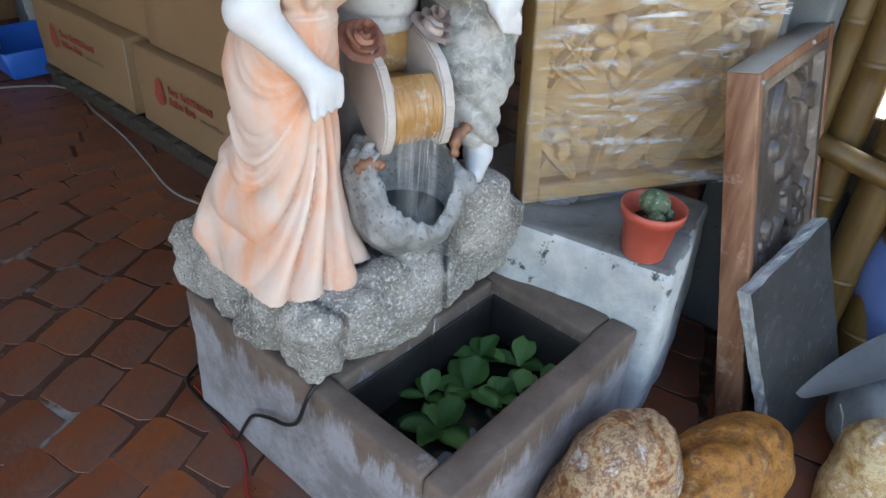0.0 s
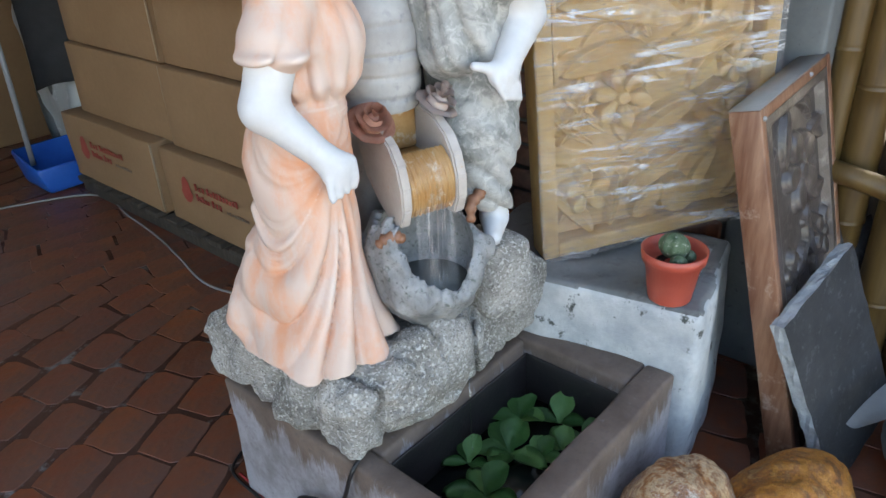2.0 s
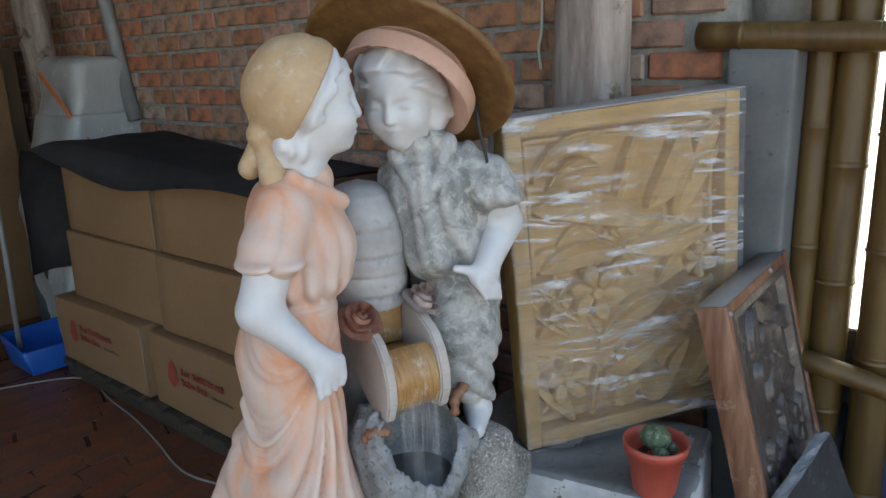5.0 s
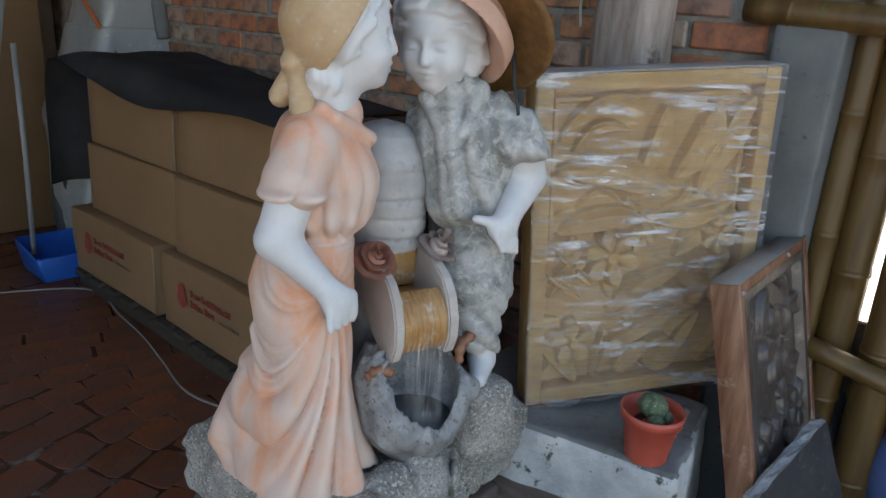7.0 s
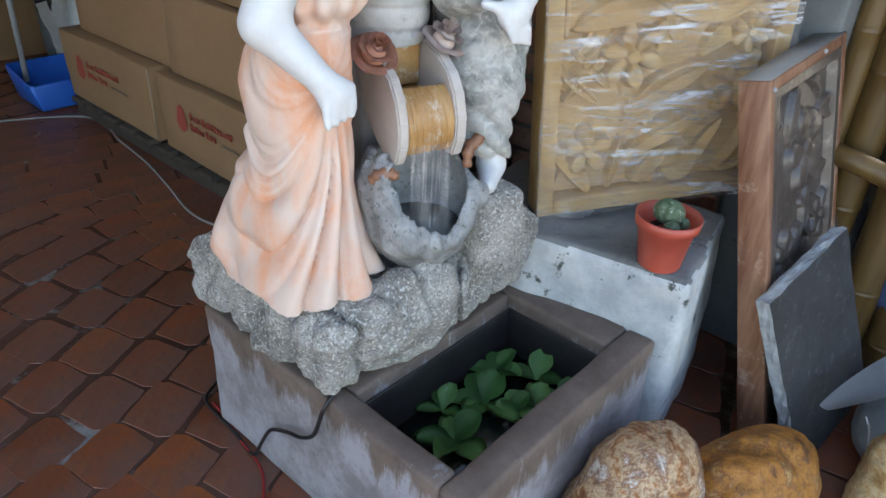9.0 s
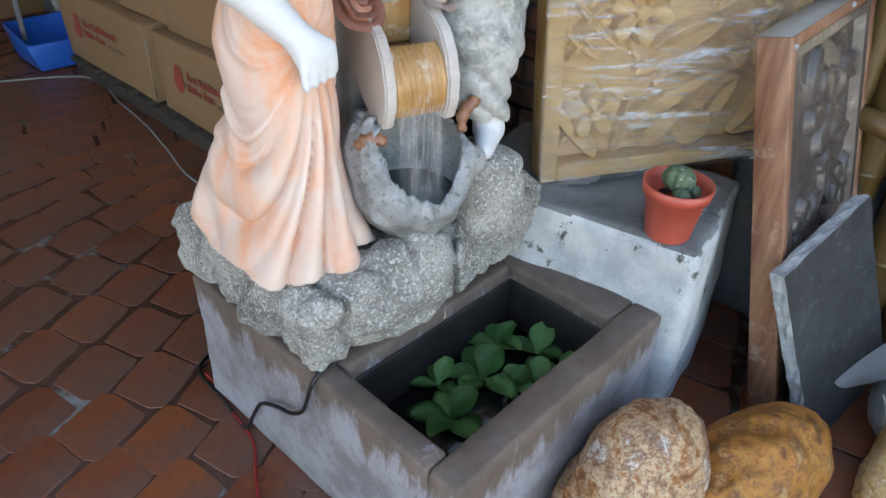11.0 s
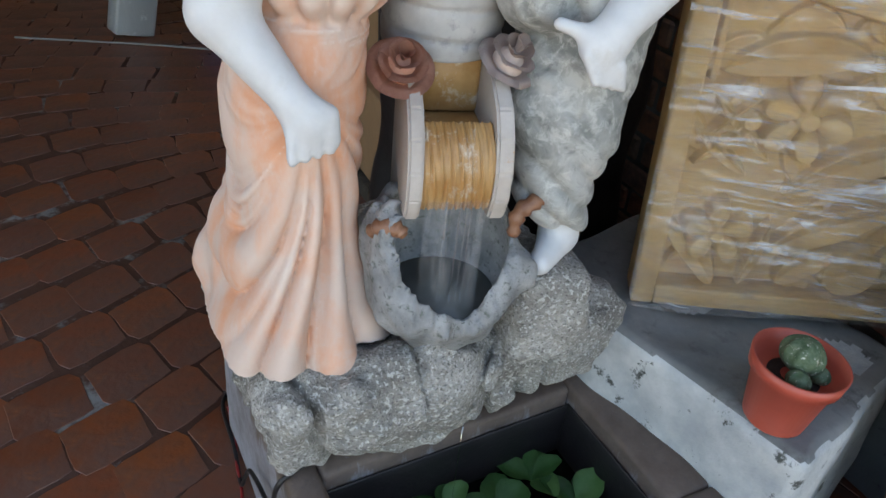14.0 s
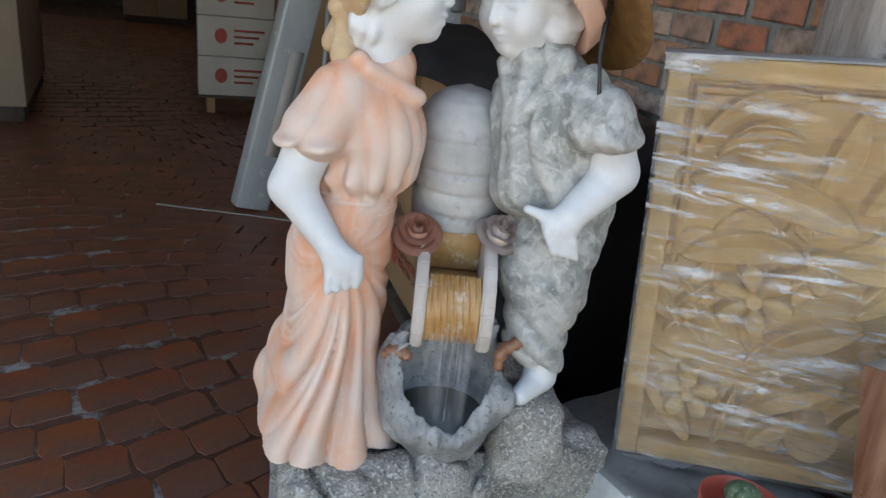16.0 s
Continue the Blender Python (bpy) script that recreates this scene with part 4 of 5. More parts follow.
part("front_wall", slabbed(bx0, bx1, by0, -0.232, 0, bt), M_BASIN, basin)
part("side_wall", slabbed(0.0, bx1, -0.2315, by1, 0, bt), M_BASIN, basin)
part("side_wall", slabbed(bx0, -0.425, -0.2315, by1, 0, bt), M_BASIN, basin)
part("pond_wall", slabbed(-0.4245, -0.0005, 0.0, 0.06, 0, bt), M_BASIN, basin)
part("back_wall", slabbed(-0.4245, -0.0005, 0.34, by1, 0, bt), M_BASIN, basin)
part("basin_floor", box(-0.4245, -0.0005, -0.2315, -0.0005, 0.002, 0.03), M_BASIN, basin)
# Thin sheets added on the inner walls to make them darker than the rim
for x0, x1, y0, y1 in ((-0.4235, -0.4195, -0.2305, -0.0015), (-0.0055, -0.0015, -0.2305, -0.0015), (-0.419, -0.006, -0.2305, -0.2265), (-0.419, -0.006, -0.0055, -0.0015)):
    part("wet_lining", slabbed(x0, x1, y0, y1, 0.031, 0.270, 0.001), M_INNER, basin, "dark inner face")
tagged(part("pond_water", box(-0.417, -0.008, -0.224, -0.008, 0.032, 0.165), M_WATER), "dark still water in the basin", "water")


def leaf(bm, base, yaw, length, width, lift, mi):
    """A thick spoon-shaped leaf."""
    cols = []
    c, s = math.cos(yaw), math.sin(yaw)
    for i in range(8):
        t = i / 7
        w = width * (0.16 + 0.84 * math.sin(math.pi * min(1, max(0, (t - 0.12) / 0.95)) ** 0.8) ** 0.8 if t > 0.12 else 0.16)
        if t == 1:
            w = width * 0.42
        row = []
        for j in range(5):
            v = j / 2 - 1
            r = length * t * math.cos(lift * (1 - 0.35 * t))
            z = length * t * math.sin(lift * (1 - 0.35 * t)) + 0.25 * w * v * v + 0.0015 * math.sin(j * 3 + i)
            x, y = r + (0.1 * length * (1 - v * v) if t == 1 else 0), w * v * 0.5
            row.append(bm.verts.new((base[0] + x * c - y * s, base[1] + x * s + y * c, base[2] + z)))
        cols.append(row)
    for c0, c1 in zip(cols, cols[1:]):
        for j in range(4):
            f = bm.faces.new((c0[j], c1[j], c1[j + 1], c0[j + 1]))
            f.material_index = mi


def pond_plant(x, y, count, size, seed, z=0.168):
    rs = random.Random(seed)
    e = thing("pond_plant", (x, y, z), "green floating water lettuce with spoon-shaped leaves", "plant", "plants in the basin")
    for k in range(count):
        bm = bmesh.new()
        inner = k < count // 3
        leaf(bm, (x, y, z), 2.4 * k + rs.uniform(-0.3, 0.3), size * rs.uniform(0.75, 1.1), size * rs.uniform(0.62, 0.85), radians(rs.uniform(52, 72) if inner else rs.uniform(14, 42)), 0)
        bmesh.ops.solidify(bm, geom=bm.faces[:], thickness=0.0018)
        part("leaf", bm, M_LEAF_L if rs.random() < 0.38 else M_LEAF, e)


for k, (x, y, cnt, size) in enumerate(((-0.290, -0.115, 5, 0.072), (-0.175, -0.085, 5, 0.078), (-0.085, -0.045, 4, 0.058), (-0.045, -0.115, 4, 0.066), (-0.245, -0.040, 4, 0.050), (-0.105, -0.160, 4, 0.050), (-0.060, -0.185, 3, 0.045), (-0.150, -0.140, 4, 0.046))):
    pond_plant(x, y, cnt, size, 100 + k)

tagged(part("pump_cord", tube(smooth_line([(-0.40, 0.028, 0.20), (-0.415, 0.026, 0.296), (-0.43, 0.024, 0.309), (-0.462, 0.018, 0.308), (-0.482, 0.020, 0.285), (-0.484, 0.046, 0.215), (-0.484, 0.085, 0.178), (-0.484, 0.130, 0.160), (-0.484, 0.185, 0.125), (-0.485, 0.222, 0.065), (-0.488, 0.255, 0.008), (-0.478, 0.34, 0.006), (-0.470, 0.46, 0.006), (-0.42, 0.50, 0.006)], 8), 0.0038, 8), M_BLACK), "black rubber pump cord hanging over the basin rim", "cord")
tagged(part("red_cord", tube(smooth_line([(-0.465, 0.44, 0.013), (-0.466, 0.38, 0.005), (-0.482, 0.31, 0.005), (-0.497, 0.215, 0.005), (-0.55, 0.126, 0.005), (-0.60, 0.0, 0.005), (-0.66, -0.2, 0.005)], 8), 0.0030, 8), M_CORD_R), "thin red cord lying on the tiled floor", "cord")

# ---- pot block, pot, cactus ----
BLOCK = Matrix.Translation((0.090, -0.332, 0)) @ Matrix.Rotation(radians(11.5), 4, "Z")
(X, Y, Z), lo, h = grid((-0.03, -0.03, -0.01), (0.40, 0.56, 0.47), 0.008)
d = rbox((X, Y, Z), (0.18, 0.26, 0.212), (0.172, 0.252, 0.226), 0.02) - 0.008 * hum(X, Y, Z, 71, 16) - 0.004 * hum(X, Y, Z, 72, 50)
d = np.maximum(d, 0.002 - Z)
d = np.maximum(d, Z - 0.438)
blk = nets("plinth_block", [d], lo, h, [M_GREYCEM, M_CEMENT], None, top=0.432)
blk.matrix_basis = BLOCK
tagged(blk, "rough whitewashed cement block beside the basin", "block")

pot = thing("flower_pot", (0.118, -0.245, 0.439), "small red plastic flower pot with a cactus in soil", "flower pot")
px, py, pz = 0.118, -0.245, 0.4395
part("pot_body", lathe([(0.002, 0), (0.038, 0), (0.040, 0.003), (0.052, 0.082), (0.058, 0.083), (0.0605, 0.104), (0.0575, 0.1045), (0.0545, 0.086), (0.050, 0.08), (0.047, 0.075)], 40, (px, py, pz)), M_POT, pot)
bm = lathe([(0.002, 0.06), (0.0485, 0.06), (0.0485, 0.070), (0.03, 0.076), (0.002, 0.074)], 30, (px, py, pz))
part("soil", bm, M_SOIL, pot)
cactus = thing("cactus", (px, py, pz + 0.07), "small round spotted green cactus in the pot", "cactus")
for cx, cy, cz, r in ((0.006, 0.004, 0.106, 0.027), (-0.020, -0.018, 0.090, 0.015), (0.020, -0.020, 0.086, 0.013)):
    bm = bmesh.new()
    bmesh.ops.create_uvsphere(bm, u_segments=36, v_segments=18, radius=r)
    for v in bm.verts:
        a = math.atan2(v.co.y, v.co.x)
        k = 1 + 0.09 * math.cos(9 * a) * math.sqrt(max(0, 1 - (v.co.z / r) ** 2))
        v.co = Vector((v.co.x * k, v.co.y * k, v.co.z * 0.92))
    bmesh.ops.transform(bm, matrix=Matrix.Translation((px + cx, py + cy, pz + cz)) @ Matrix.Rotation(0.5, 4, "Y"), verts=bm.verts)
    part("cactus_globe", bm, M_CACTUS, cactus)


# ---- carved panel in clear wrap, leaning on the block ----
def basis(o, ex, ey):
    ex = Vector(ex).normalized()
    ez = ex.cross(Vector(ey)).normalized()
    ey = ez.cross(ex)
    m = Matrix((ex, ey, ez)).transposed().to_4x4()
    m.translation = o
    return m


PANEL = basis((0.110, 0.045, 0.440), (0.818, -0.569, 0.075), (-0.041, 0.013, 0.689))
PW, PH = 0.505, 0.692


def petals(U, V, cu, cv, r, n, turn):
    du, dv = U - cu, V - cv
    q, a = np.hypot(du, dv), np.arctan2(dv, du) + turn
    edge = r * (0.22 + 0.78 * np.abs(np.cos(a * n / 2)) ** 0.55)
    lobe = np.abs(np.cos(a * n / 2))
    hgt = np.clip((edge - q) / (0.12 * r), 0, 1) ** 0.5 * (0.55 + 0.40 * np.sqrt(lobe)) * (0.8 + 0.2 * q / r)
    return np.maximum(hgt, np.clip((0.24 * r - q) / (0.06 * r), 0, 1))


def blade(U, V, u0, v0, u1, v1, w, bend=0.0):
    dx, dy = u1 - u0, v1 - v0
    ln = math.hypot(dx, dy)
    t = ((U - u0) * dx + (V - v0) * dy) / ln ** 2
    s = ((V - v0) * dx - (U - u0) * dy) / ln - bend * t * (1 - t) * 4
    half = w * np.sqrt(np.clip(np.sin(np.pi * np.clip(t, 0, 1)), 0, 1))
    hgt = np.clip((half - np.abs(s)) / (0.16 * w), 0, 1) ** 0.5 * (0.60 + 0.40 * np.clip(np.abs(s) / w, 0, 1)) * (0.75 + 0.25 * t)
    return np.where((t > 0) & (t < 1), hgt, 0)


def panel():
    e = thing("carved_panel", (0.110, 0.045, 0.440), "ochre carved wooden panel wrapped in clear plastic film", "carved panel")
    nu, nv = 250, 344
    U, V = np.meshgrid(np.linspace(0.034, PW - 0.034, nu), np.linspace(0.034, PH - 0.034, nv), indexing="ij")
    hgt = 0.10 * (0.5 + 0.5 * hum(U, V, np.zeros_like(U), 140, 60))
    rs = np.random.RandomState(8)
    for k in range(26):
        u, v, a, ln = rs.uniform(0.05, PW - 0.06), rs.uniform(0.05, PH - 0.06), rs.uniform(0, 6.28), rs.uniform(0.05, 0.11)
        hgt = np.maximum(hgt, 0.50 * blade(U, V, u, v, u + ln * math.cos(a), v + ln * math.sin(a), rs.uniform(0.012, 0.022), rs.uniform(-0.025, 0.025)))
    # lattice, long leaves, scrolls of the upper part
    for b in ((0.050, 0.235, 0.135, 0.335, 0.010), (0.045, 0.290, 0.125, 0.225, 0.010), (0.065, 0.335, 0.150, 0.250, 0.010), (0.050, 0.265, 0.120, 0.345, 0.009),
              (0.185, 0.195, 0.350, 0.285, 0.030, 0.012), (0.185, 0.095, 0.345, 0.185, 0.028, 0.012), (0.060, 0.375, 0.240, 0.400, 0.030, 0.015), (0.055, 0.505, 0.310, 0.440, 0.036, 0.02),
              (0.310, 0.470, 0.390, 0.630, 0.036, -0.02), (0.235, 0.480, 0.280, 0.625, 0.024, -0.01), (0.060, 0.560, 0.220, 0.640, 0.016, 0.03), (0.090, 0.540, 0.210, 0.575, 0.014, 0.03),
              (0.370, 0.430, 0.470, 0.580, 0.030, 0.02), (0.420, 0.480, 0.475, 0.640, 0.024, 0.02), (0.250, 0.400, 0.450, 0.420, 0.026, -0.02), (0.330, 0.300, 0.470, 0.390, 0.028, 0.02),
              (0.380, 0.180, 0.460, 0.300, 0.024, 0.02), (0.030, 0.135, 0.120, 0.030, 0.022, 0.01), (0.160, 0.030, 0.180, 0.150, 0.010), (0.215, 0.040, 0.280, 0.110, 0.026, 0.01), (0.340, 0.040, 0.400, 0.170, 0.026, 0.02), (0.410, 0.040, 0.470, 0.150, 0.024, -0.02)):
        hgt = np.maximum(hgt, blade(U, V, *b))
    for cu, cv, r, n, turn in ((0.180, 0.318, 0.070, 6, 0.3), (0.105, 0.130, 0.055, 5, 0.9), (0.410, 0.235, 0.055, 6, 0.0), (0.420, 0.345, 0.045, 6, 0.5)):
        hgt = np.maximum(np.where(np.hypot(U - cu, V - cv) < 0.8 * r, 0.2 * hgt, hgt), petals(U, V, cu, cv, r, n, turn) * 1.05)
    for cu, cv, r in ((0.310, 0.080, 0.045), (0.085, 0.285, 0.016), (0.110, 0.310, 0.012)):
        q = np.hypot(U - cu, V - cv)
        hgt = np.maximum(hgt, np.clip((r - q) / (0.12 * r), 0, 1) ** 0.5 * (0.65 + 0.3 * q / r))
    ring = np.abs(np.minimum(np.minimum(U, PW - U), np.minimum(V, PH - V)) - 0.050)
    hgt = np.maximum(hgt, np.where(V > 0.36, 0.45 * np.clip((0.007 - ring) / 0.003, 0, 1), 0))
    Wd = -0.013 + 0.037 * hgt
    pos = np.stack([U, V, Wd], -1).reshape(-1, 3)
    i, j = np.meshgrid(np.arange(nu - 1), np.arange(nv - 1), indexing="ij")
    k = (i * nv + j).ravel()
    me = bpy.data.meshes.new("carving")
    me.from_pydata(pos.tolist(), [], np.stack([k, k + nv, k + nv + 1, k + 1], 1).tolist())
    me.polygons.foreach_set("use_smooth", np.ones(len(me.polygons), bool))
    me.transform(PANEL)
    mesh_ob("carving", me, M_PANEL, e, "carved flowers and leaves")
    part("backing", box(0.002, PW - 0.002, 0.002, PH - 0.002, -0.030, -0.014, 0.0, PANEL), M_PANEL, e)
    b = 0.034
    for x0, x1, y0, y1 in ((0, b, 0, PH), (PW - b, PW, 0, PH), (b, PW - b, 0, b), (b, PW - b, PH - b, PH)):
        part("border_strip", box(x0, x1, y0, y1, -0.034, 0.030, 0.004, PANEL), M_PANEL, e)
    nu, nv = 130, 330
    U, V = np.meshgrid(np.linspace(-0.006, PW + 0.006, nu), np.linspace(-0.004, PH + 0.004, nv), indexing="ij")
    O = np.zeros_like(U)
    slant = V + 0.10 * U + 0.015 * hum(U, V, O, 141, 9)
    w = 0.0050 * (1 - np.abs(hum(U * 0.16, slant, O, 142, 75))) + 0.0030 * (1 - np.abs(hum(U * 0.2, slant, O, 143, 170))) + 0.0014 * hum(U * 0.35, slant, O, 144, 330)
    w = w * np.clip(0.55 + 0.8 * hum(U, V, O, 145, 8), 0.15, 1.3) + 0.003 * hum(U, V, O, 146, 20)
    pos = np.stack([U, V, 0.036 + w], -1).reshape(-1, 3)
    i, j = np.meshgrid(np.arange(nu - 1), np.arange(nv - 1), indexing="ij")
    k = (i * nv + j).ravel()
    me = bpy.data.meshes.new("film")
    me.from_pydata(pos.tolist(), [], np.stack([k, k + nv, k + nv + 1, k + 1], 1).tolist())
    me.polygons.foreach_set("use_smooth", np.ones(len(me.polygons), bool))
    me.transform(PANEL)
    mesh_ob("film", me, M_WRAP, e, "crinkled shiny clear film with painted white glints")
    bm = box(-0.008, PW + 0.008, PH + 0.001, PH + 0.004, -0.045, 0.034, 0.001, PANEL)
    part("film_top", bm, M_WRAPPED, e, "bunched milky film over the top edge")


panel()

# ---- dark carved panel with reddish sides, leaning back ----
WOOD = basis((0.2746, -0.504, 0.002), (1, 0.002, 0.055), (-0.151, 0.185, 0.78))


def wood_panel():
    e = thing("dark_carved_panel", (0.31, -0.50, 0), "dark carved wooden panel with reddish worn sides", "carved panel")
    w, hh, t = 0.386, 0.807, 0.057
    part("side_board", box(0, 0.022, 0, hh, -t, 0, 0.003, WOOD), M_REDWOOD, e, "reddish worn side board")
    part("side_board", box(w - 0.022, w, 0, hh, -t, 0, 0.003, WOOD), M_REDWOOD, e)
    part("top_board", box(0.0225, w - 0.0225, hh - 0.022, hh, -t, 0, 0.003, WOOD), M_REDWOOD, e)
    # Thin layer that makes the top edge greyer and paler than the boards
    part("dust_layer", box(0.001, w - 0.001, hh + 0.0004, hh + 0.002, -t + 0.001, -0.001, 0.0, WOOD), M_TOP_GREY, e, "thin grey layer on the top edge")
    part("bottom_board", box(0.0225, w - 0.0225, 0, 0.022, -t, 0, 0.003, WOOD), M_REDWOOD, e)
    nu, nv = 110, 200
    U, V = np.meshgrid(np.linspace(0.0225, w - 0.0225, nu), np.linspace(0.0225, hh - 0.0225, nv), indexing="ij")
    hgt = np.zeros_like(U)
    rs = np.random.RandomState(5)
    for k in range(26):
        u, v, a, ln = rs.uniform(0.08, w - 0.08), rs.uniform(0.08, hh - 0.08), rs.uniform(0, 6.28), rs.uniform(0.06, 0.13)
        hgt = np.maximum(hgt, blade(U, V, u, v, u + ln * math.cos(a), v + ln * math.sin(a), rs.uniform(0.012, 0.026), rs.uniform(-0.03, 0.03)))
    for cu, cv, r in ((0.21, 0.62, 0.09), (0.21, 0.25, 0.08), (0.12, 0.42, 0.06), (0.31, 0.44, 0.06)):
        hgt = np.maximum(hgt, petals(U, V, cu, cv, r, 5, cu * 9))
    inset = np.minimum(np.minimum(U - 0.0225, w - 0.0225 - U), np.minimum(V - 0.0225, hh - 0.0225 - V))
    hgt = np.where(inset < 0.022, 1.1, hgt * np.clip((inset - 0.022) / 0.01, 0, 1))
    pos = np.stack([U, V, -0.020 + 0.017 * hgt], -1).reshape(-1, 3)
    i, j = np.meshgrid(np.arange(nu - 1), np.arange(nv - 1), indexing="ij")
    k = (i * nv + j).ravel()
    me = bpy.data.meshes.new("carving")
    me.from_pydata(pos.tolist(), [], np.stack([k, k + nv, k + nv + 1, k + 1], 1).tolist())
    me.polygons.foreach_set("use_smooth", np.ones(len(me.polygons), bool))
    me.transform(WOOD)
    mesh_ob("carving", me, M_CARVED, e, "dark polished carving")
    part("backing", box(0.0225, w - 0.0225, 0.0225, hh - 0.0225, -t, -0.024, 0.0, WOOD), M_CARVED, e)
    for u, v in ((0.012, hh - 0.018), (0.26, hh - 0.010)):
        bm = bmesh.new()
        bmesh.ops.create_uvsphere(bm, u_segments=10, v_segments=6, radius=0.005, matrix=WOOD @ Matrix.Translation((u, v, 0.001)))
        part("nail", bm, M_METAL, e)


wood_panel()


def rough_slab(name, m, w, hh, t, label, seed):
    """A flat stone with rough broken edges."""
    rs = random.Random(seed)
    e = thing(name, m.translation, label, "stone slab")
    out = []
    for (x0, y0), (x1, y1) in (((0, 0), (w, 0)), ((w, 0), (w, hh)), ((w, hh), (0, hh)), ((0, hh), (0, 0))):
        for k in range(14):
            s = k / 14
            out.append((x0 + (x1 - x0) * s + rs.uniform(-0.003, 0.003), y0 + (y1 - y0) * s + rs.uniform(-0.003, 0.003)))
    bm, be = bmesh.new(), bmesh.new()
    for z, rev in ((0.0, False), (-t, True)):
        vs = [bm.verts.new(m @ Vector((x, y, z))) for x, y in out]
        bm.faces.new(vs[::-1] if rev else vs)
    part("slab_face", bm, M_SLATE, e, "", False)
    lay = [[be.verts.new(m @ Vector((x + (rs.uniform(-0.004, 0.004) if 0 < k < 3 else 0), y + (rs.uniform(-0.004, 0.004) if 0 < k < 3 else 0), -t * k / 3))) for x, y in out] for k in range(4)]
    n = len(out)
    for l0, l1 in zip(lay, lay[1:]):
        for k in range(n):
            be.faces.new((l0[k], l0[(k + 1) % n], l1[(k + 1) % n], l1[k]))
    part("slab_edge", be, M_SLATE_EDGE, e, "pale broken edge", False)


# the slab hangs from its upper corner, leaning back on the carved panel
SLAB = basis((0.200, -0.437, 0.400), (0.27, -0.03, 0.07), (-0.16, 0.147, 0.38))
rough_slab("slate_slab", SLAB @ Matrix.Translation((0, -0.435, 0)), 0.285, 0.435, 0.028, "blue-grey slate slab leaning on the carved panel", 4)
rough_slab("slate_slab", basis((0.56, -0.50, 0.0), (0.9, -0.45, 0), (0.05, 0.12, 0.4)), 0.30, 0.44, 0.03, "dark grey slate slab leaning on the bamboo", 6)


def stone(name, c, r, mat, seed, label):
    lo3 = [c[i] - r[i] - 0.05 for i in range(3)]
    hi3 = [c[i] + r[i] + 0.05 for i in range(3)]
    (X, Y, Z), lo, h = grid(lo3, hi3, 0.0055)
    d = ell((X, Y, Z), c, r) - 0.020 * hum(X, Y, Z, seed, 12) - 0.007 * np.abs(hum(X, Y, Z, seed + 1, 26)) - 0.003 * hum(X, Y, Z, seed + 2, 70) - 0.0015 * hum(X, Y, Z, seed + 3, 200)
    d = np.maximum(d, 0.003 - Z)
    ob = nets(name, [d], lo, h, [mat], None)
    tagged(ob, label, "stone", "polished stones by the basin")


stone("ornamental_stone", (-0.104, -0.404, 0.082), (0.178, 0.102, 0.172), M_AGATE, 81, "rust and cream banded rough ornamental stone")
stone("ornamental_stone", (0.104, -0.547, 0.072), (0.196, 0.112, 0.160), M_AGATE2, 85, "orange brown rough ornamental stone")
stone("ornamental_stone", (0.275, -0.735, 0.065), (0.090, 0.065, 0.120), M_AGATE3, 89, "cream and ochre rough ornamental stone")
# grey leaf-shaped dish on a hidden stone
stone("grey_stone", (0.48, -0.70, 0.07), (0.13, 0.09, 0.10), M_GREYCEM, 93, "plain grey stone under the dish")
dish = thing("metal_dish", (0.42, -0.63, 0.17), "pale grey pointed metal dish lying on stones", "dish")
bm = bmesh.new()
rows = []
for i in range(17):
    t = i / 16
    half = 0.062 * math.sin(math.pi * min(1, 0.04 + 0.55 * t)) ** 0.8
    row = []
    for j in range(9):
        v = j / 4 - 1
        row.append(bm.verts.new((0.262 + 0.42 * t + 0.35 * half * v * 0.6, -0.578 - 0.16 * t - half * v, 0.195 + 0.006 * v * v + 0.012 * t)))
    rows.append(row)
for r0, r1 in zip(rows, rows[1:]):
    for j in range(8):
        bm.faces.new((r0[j], r0[j + 1], r1[j + 1], r1[j]))
bmesh.ops.solidify(bm, geom=bm.faces[:], thickness=0.012)
part("dish_body", bm, M_METAL, dish)
part("wire_tie", tube(smooth_line([(0.318, -0.640, 0.182), (0.312, -0.650, 0.17), (0.318, -0.655, 0.155), (0.305, -0.665, 0.13)], 6), 0.0022, 6), M_CORD_G, dish, "twisted grey wire")
(X, Y, Z), lo, h = grid((0.50, -0.95, 0.0), (0.98, -0.44, 0.58), 0.012)
d = ell((X, Y, Z), (0.76, -0.70, 0.24), (0.15, 0.17, 0.27)) - 0.012 * hum(X, Y, Z, 97, 18)
tagged(nets("blue_sack", [np.maximum(d, 0.012 - Z)], lo, h, [M_BLUEBAG], None), "crumpled blue plastic sack by the bamboo", "sack")

# ---- bamboo screen, concrete pillar, log post ----
def bamboo(name, p0, p1, r, seed, parent):
    """A cane with swollen joints."""
    rs = random.Random(seed)
    p0, p1 = Vector(p0), Vector(p1)
    ln = (p1 - p0).length
    pts, rad, s, nxt = [], [], 0.0, rs.uniform(0.08, 0.25)
    while s < ln:
        pts.append(p0 + (p1 - p0) * (s / ln))
        rad.append(r)
        if s >= nxt - 0.012 and s <= nxt:
            for ds, k in ((0.004, 1.07), (0.008, 1.08), (0.011, 0.95), (0.015, 1.05), (0.021, 1.0)):
                pts.append(p0 + (p1 - p0) * min(1, (s + ds) / ln))
                rad.append(r * k)
            s += 0.022
            nxt += rs.uniform(0.24, 0.33)
            continue
        s += min(0.05, max(0.004, nxt - 0.006 - s)) if s < nxt else 0.05
    pts.append(p1)
    rad.append(r)
    return part(name, tube(pts, rad, 16), M_BAMBOO, parent)


